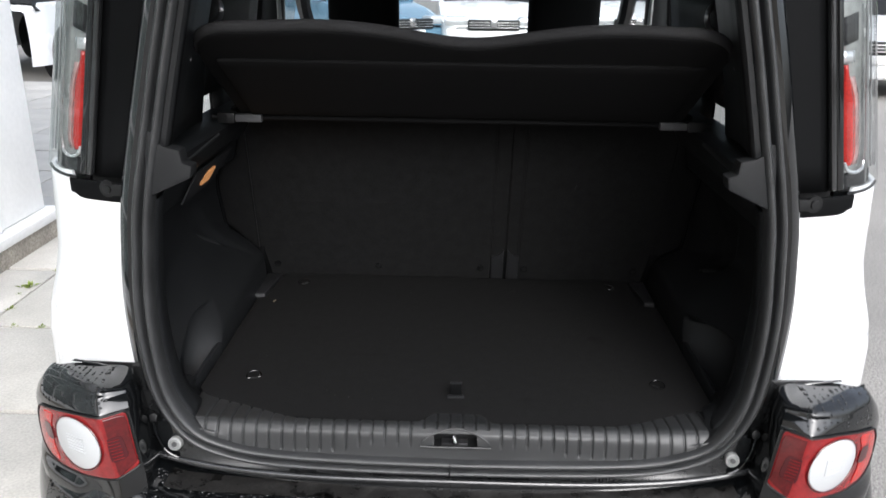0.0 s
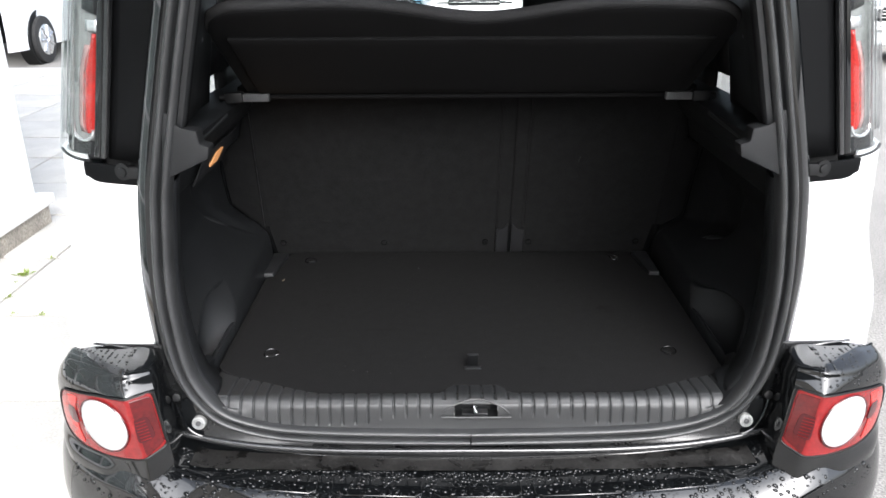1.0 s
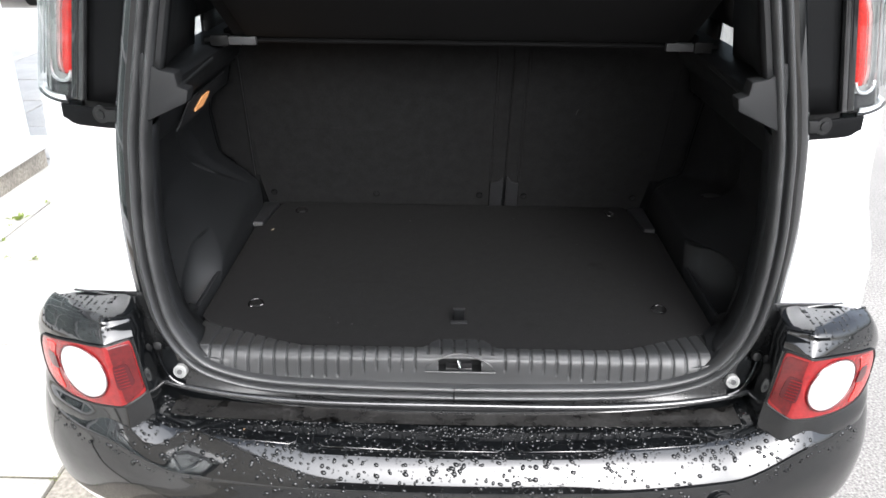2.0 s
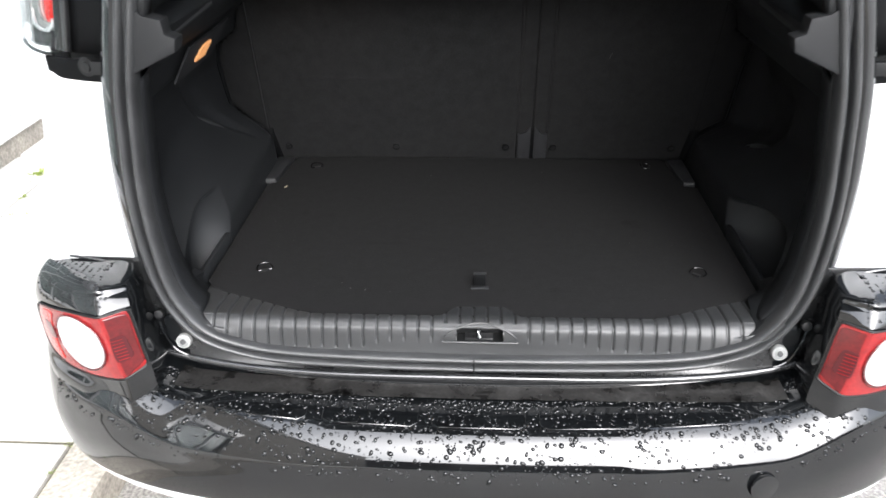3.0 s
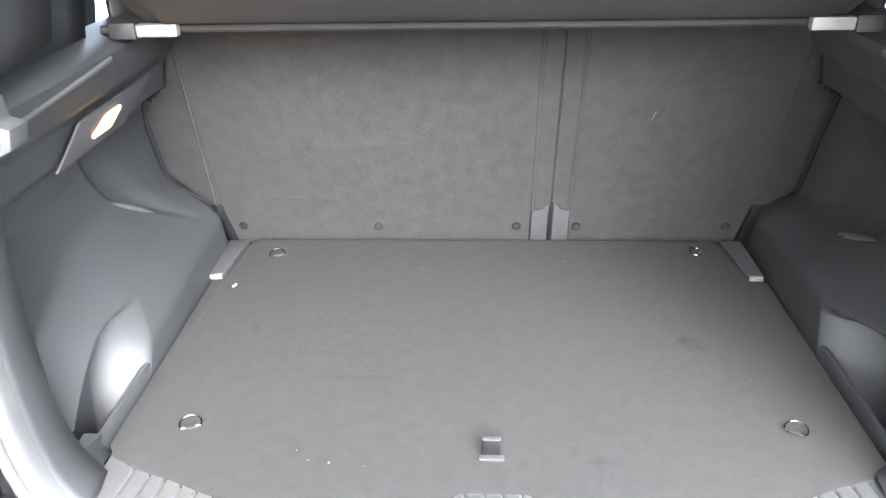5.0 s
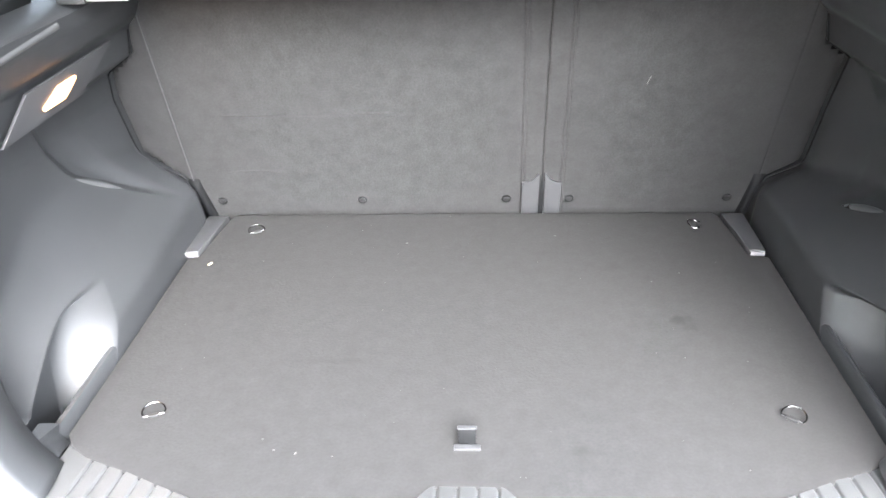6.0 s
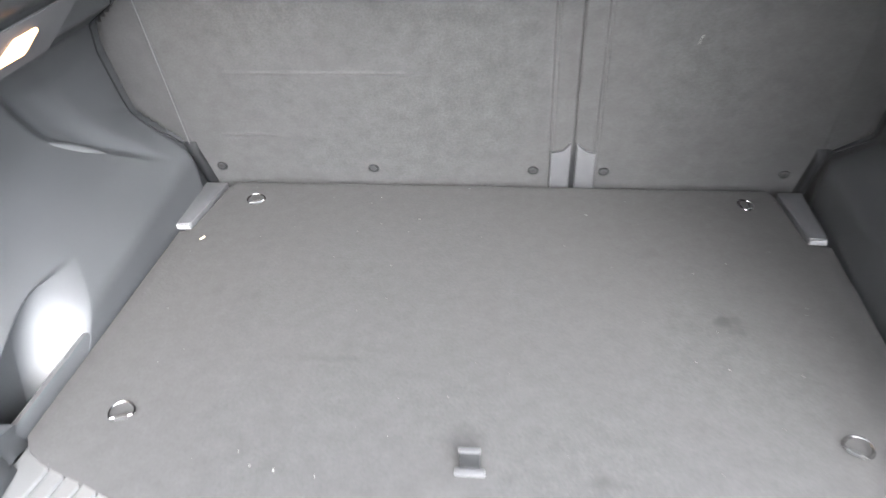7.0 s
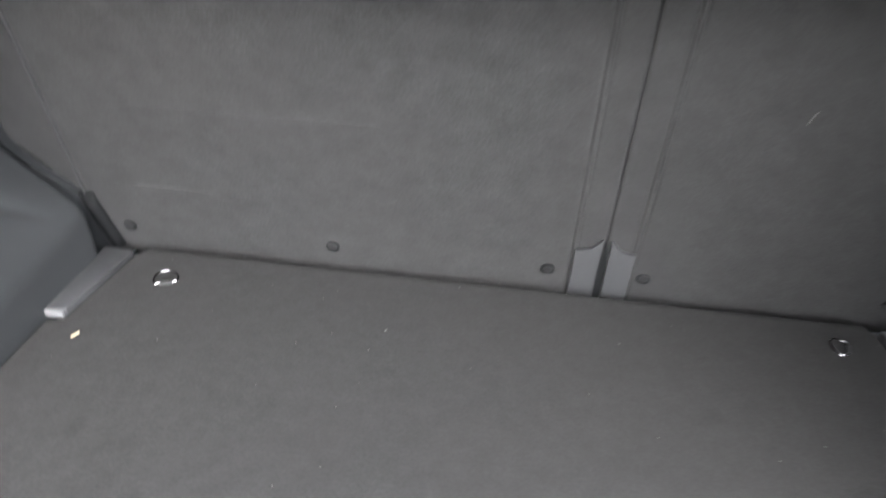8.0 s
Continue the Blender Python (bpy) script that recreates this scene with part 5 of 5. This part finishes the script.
    pad = lambda i, a: Vector((side * (lerp(i, (0, 0.566), (8, 0.578)) - (0.0 if x0 < 0 else 0.010) + 0.012 * math.cos(a)), seat_y(0.60 + 0.0115 * i) - 0.001 - 0.012 * math.sin(a) * min(1, (9 - i) / 2), 0.60 + 0.0115 * i))
    part("corner_pad", grid(pad, range(10), steps(0, math.pi, 9)), SATIN, ob, "dark rounded pad at the lower corner")
    # black rod painted as the shade in the groove against the lining
    groove = [Vector((side * (lining(seat_y(z), z, x0 < 0) - 0.001), seat_y(z) - 0.001, z)) for z in steps(0.688, 1.04, 40)]
    part("groove_shade", rod(groove, 0.0018, 6), SATIN, ob, "dark line painted for the shade in the outer groove")
    if x0 < 0:
        # black sheet laid over the split, painted as the shade inside it
        part("split_gap_shade", prism([Vector((x, seat_y(z) - 0.0045, z)) for x, z in ((0.1352, 0.594), (0.1448, 0.594), (0.1432, 0.66), (0.1405, 0.708), (0.1395, 0.708), (0.1368, 0.66))], Vector((0, -0.001, 0))), SATIN, ob, "dark sheet painted for the shade in the gap")
        part("side_seam", rod([(-0.5625 - 0.043 * (1.09 - z), seat_y(z) - 0.0028, z) for z in steps(0.70, 1.12, 12)], 0.0011, 5), FITTING, ob, "pale stitched seam")
    if x0 > 0:
        part("scratch", rod([(0.316, seat_y(0.913) - 0.0012, 0.913), (0.318, seat_y(0.922) - 0.0012, 0.922), (0.321, seat_y(0.929) - 0.0012, 0.929)], 0.0006, 5), LINT, ob, "pale scratch")
    return ob


build_backrest(-0.68, 0.1393, "wide dark grey carpeted rear seat back with scuffs")
build_backrest(0.1407, 0.68, "narrow dark grey carpeted rear seat back")


# ---- raised parcel shelf ----
def build_shelf():
    shelf = thing("parcel_shelf", "black felt parcel shelf tilted up on its pivots", "parcel shelf")
    h, d = Vector((0, 0.462, 1.158)), Vector((0, -0.85, 0.527)).normalized()
    n = Vector((0, -0.527, -0.85)).normalized()

    def reach(x):
        r = 0.393 - 0.046 * math.exp(-((x - 0.02) / 0.13) ** 2) + 0.012 * math.exp(-((abs(x - 0.02) - 0.27) / 0.12) ** 2)
        t = max(0, (abs(x) - 0.41) / 0.09)
        return r - 0.095 * (1 - math.sqrt(max(0, 1 - t * t)))

    def sheet(lift):
        return lambda x, t: Vector((x, 0, 0)) + h + d * (reach(x) * t) + n * lift
    xs = steps(-0.4995, 0.4995, 81)
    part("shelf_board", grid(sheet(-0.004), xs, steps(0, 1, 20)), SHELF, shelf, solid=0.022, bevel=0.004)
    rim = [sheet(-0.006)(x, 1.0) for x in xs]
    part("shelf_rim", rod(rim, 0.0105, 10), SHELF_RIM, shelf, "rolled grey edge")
    def panel(x, t):
        return Vector((x, 0, 0)) + h + d * (0.022 + 0.272 * t) + n * 0.0095
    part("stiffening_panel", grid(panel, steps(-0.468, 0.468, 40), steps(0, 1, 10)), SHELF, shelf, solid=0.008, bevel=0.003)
    # unseen front of the shelf, added to keep cabin light out of the boot
    part("light_block_flap", box((-0.53, 0.475, 1.152), (0.53, 0.665, 1.168), 0.005), SHELF, shelf)
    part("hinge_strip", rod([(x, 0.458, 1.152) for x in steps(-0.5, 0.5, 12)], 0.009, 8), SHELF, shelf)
    for s in (-1, 1):
        pin = part("pivot_pin", box((s * 0.478 - 0.030, 0.432, 1.141), (s * 0.478 + 0.030, 0.448, 1.159), 0.003), PALE_GREY, shelf, "grey pivot clip")
        part("pivot_socket", box((s * 0.528 - 0.020, 0.43, 1.138), (s * 0.528 + 0.020, 0.456, 1.162), 0.004), MATT, pin)
        part("pivot_knob", disc((s * 0.555, 0.443, 1.150), (1, 0, 0), 0.007, 0.014, 12), MATT, pin)
        part("string_peg", disc((s * 0.507, 0.16, 1.312), (1, 0, 0), 0.006, 0.014, 12), GALV, shelf)
    return shelf


build_shelf()


# ---- cabin beyond the boot ----
def build_front_seat(x):
    ob = thing("front_seat", "black cloth front seat with headrest", "car seat", group="front seats")
    part("backrest", grid(lambda a, t: Vector((x + 0.24 * math.copysign(abs(math.cos(a)) ** 0.5, math.cos(a)) * lerp(t, (0, 0.95), (0.8, 0.9), (1, 0.5)), 1.62 - 0.28 * t + 0.07 * math.copysign(abs(math.sin(a)) ** 0.6, math.sin(a)), 0.6 + 0.62 * t)), steps(0, math.tau, 33)[:-1], steps(0, 1, 12), True), CLOTH, ob)
    part("headrest", box((x - 0.118, 1.36, 1.25), (x + 0.118, 1.46, 1.47), 0.04, 4), CLOTH, ob)
    part("cushion", box((x - 0.25, 1.6, 0.42), (x + 0.25, 2.1, 0.60), 0.05, 3), CLOTH, ob)
    for d in (-0.05, 0.05):
        part("headrest_post", rod([(x + d, 1.40, 1.20), (x + d, 1.41, 1.27)], 0.006), CHROME, ob)


for x in (-0.335, 0.335):
    build_front_seat(x)
for s in (-1, 1):
    part("belt_pillar", rod([(s * 0.70, 1.60, 1.0), (s * 0.68, 1.58, 1.56)], 0.045, 10), PLASTIC, car)
    part("seat_belt", box((s * 0.655 - 0.004, 1.53, 0.8), (s * 0.655 + 0.004, 1.575, 1.5), 0.001), GALV, car)
    part("door_lining", grid(lambda y, z: Vector((s * (flank(z) - 0.06), y, z)), steps(0.9, 2.95, 12), steps(0.4, 0.97, 6)), PLASTIC, car, solid=0.02)
part("dashboard", box((-0.74, 2.45, 0.62), (0.74, 3.0, 1.0), 0.08, 4), PLASTIC, car)
part("cabin_floor", box((-0.74, 0.95, 0.28), (0.74, 3.0, 0.36)), MATT, car)
part("rear_bench", box((-0.64, 0.98, 0.40), (0.64, 1.40, 0.58), 0.05, 3), CLOTH, car)
part("headlining", grid(lambda y, v: Vector((0.66 * v, y, 1.555 + 0.04 * (1 - v * v))), steps(0.12, 2.05, 10), steps(-1, 1, 9)), SHELF, car, solid=0.01)


# ---- rain drops on the bumper ----
def build_drops():
    ob = thing("rain_drops", "clear rain drops scattered over the wet black bumper", "rain drops", kind="stuff")
    rnd = random.Random(11)
    verts, faces = [], []

    def add(p, n, r):
        n = n.normalized()
        s = n.cross(Vector((0.3, 0.2, 0.9))).normalized()
        w = n.cross(s)
        k, b = 8, len(verts)
        st = rnd.uniform(0.8, 1.35)
        for ring, (q, h) in enumerate(((1.0, 0.0), (0.8, 0.32), (0.4, 0.48))):
            for i in range(k):
                a = math.tau * i / k
                verts.append(p + r * q * (math.cos(a) * s * st + math.sin(a) * w / st) + n * h * r)
        verts.append(p + n * 0.52 * r)
        for ring in range(2):
            for i in range(k):
                faces.append((b + ring * k + i, b + ring * k + (i + 1) % k, b + (ring + 1) * k + (i + 1) % k, b + (ring + 1) * k + i))
        for i in range(k):
            faces.append((b + 2 * k + i, b + 2 * k + (i + 1) % k, b + 3 * k))
    section = spline([(0.128, 0.4995), (0.115, 0.4993), (0.10, 0.499), (0.068, 0.4965), (0.050, 0.4885), (0.030, 0.470), (0.014, 0.446), (0.004, 0.416)], 200)
    for _ in range(6000):
        x, k = rnd.uniform(-0.80, 0.80), int(198 * rnd.random() ** 1.6)
        (d, z), (d1, z1) = section[k], section[k + 1]
        if abs(x) > 0.60 and d > 0.05 or noise.noise(Vector((x * 14, d * 40, 2))) < rnd.uniform(-0.7, 0.1):
            continue
        y, slope = plan(x, 0.905 - d, 0.49 - d), (plan(x + 0.004, 0.905 - d, 0.49 - d) - plan(x - 0.004, 0.905 - d, 0.49 - d)) / 0.008
        up = Vector((0, -(z - z1), d - d1)) if d > d1 else Vector((0, -1, 0))
        up = Vector((-slope * up.y, up.y, up.z))
        add(Vector((x, y, z + bumper_rise(x) - 0.0001)), up, 0.0013 + 0.0042 * rnd.random() ** 3)
    for s in (-1, 1):
        for _ in range(200):
            x, t = rnd.uniform(0.63, 0.79), rnd.uniform(0.15, 1.5)
            i = min(range(N_SIDE + N_FACE - 2, N_RING - 16), key=lambda k: abs(horn_ring(k, 0.70).x - x))
            if t < 1:
                t = max(1, int(t * 24)) / 24
            p, q, r = horn_cap(i, t), horn_cap(i + 1, t), horn_cap(i, t + 1 / 12)
            up = (q - p).cross(r - p)
            if up.length < 1e-9:
                continue
            up = up if up.z > 0 else -up
            up, p = Vector((s * up.x, up.y, up.z)), Vector((s * p.x, p.y, p.z))
            add(p + up.normalized() * 0.0002, up, 0.0012 + 0.0022 * rnd.random() ** 2)
    me = bpy.data.meshes.new("drops")
    me.from_pydata(verts, [], faces)
    me.materials.append(DROP)
    me.shade_smooth()
    drops = new("drops", me)
    drops.parent = ob


build_drops()
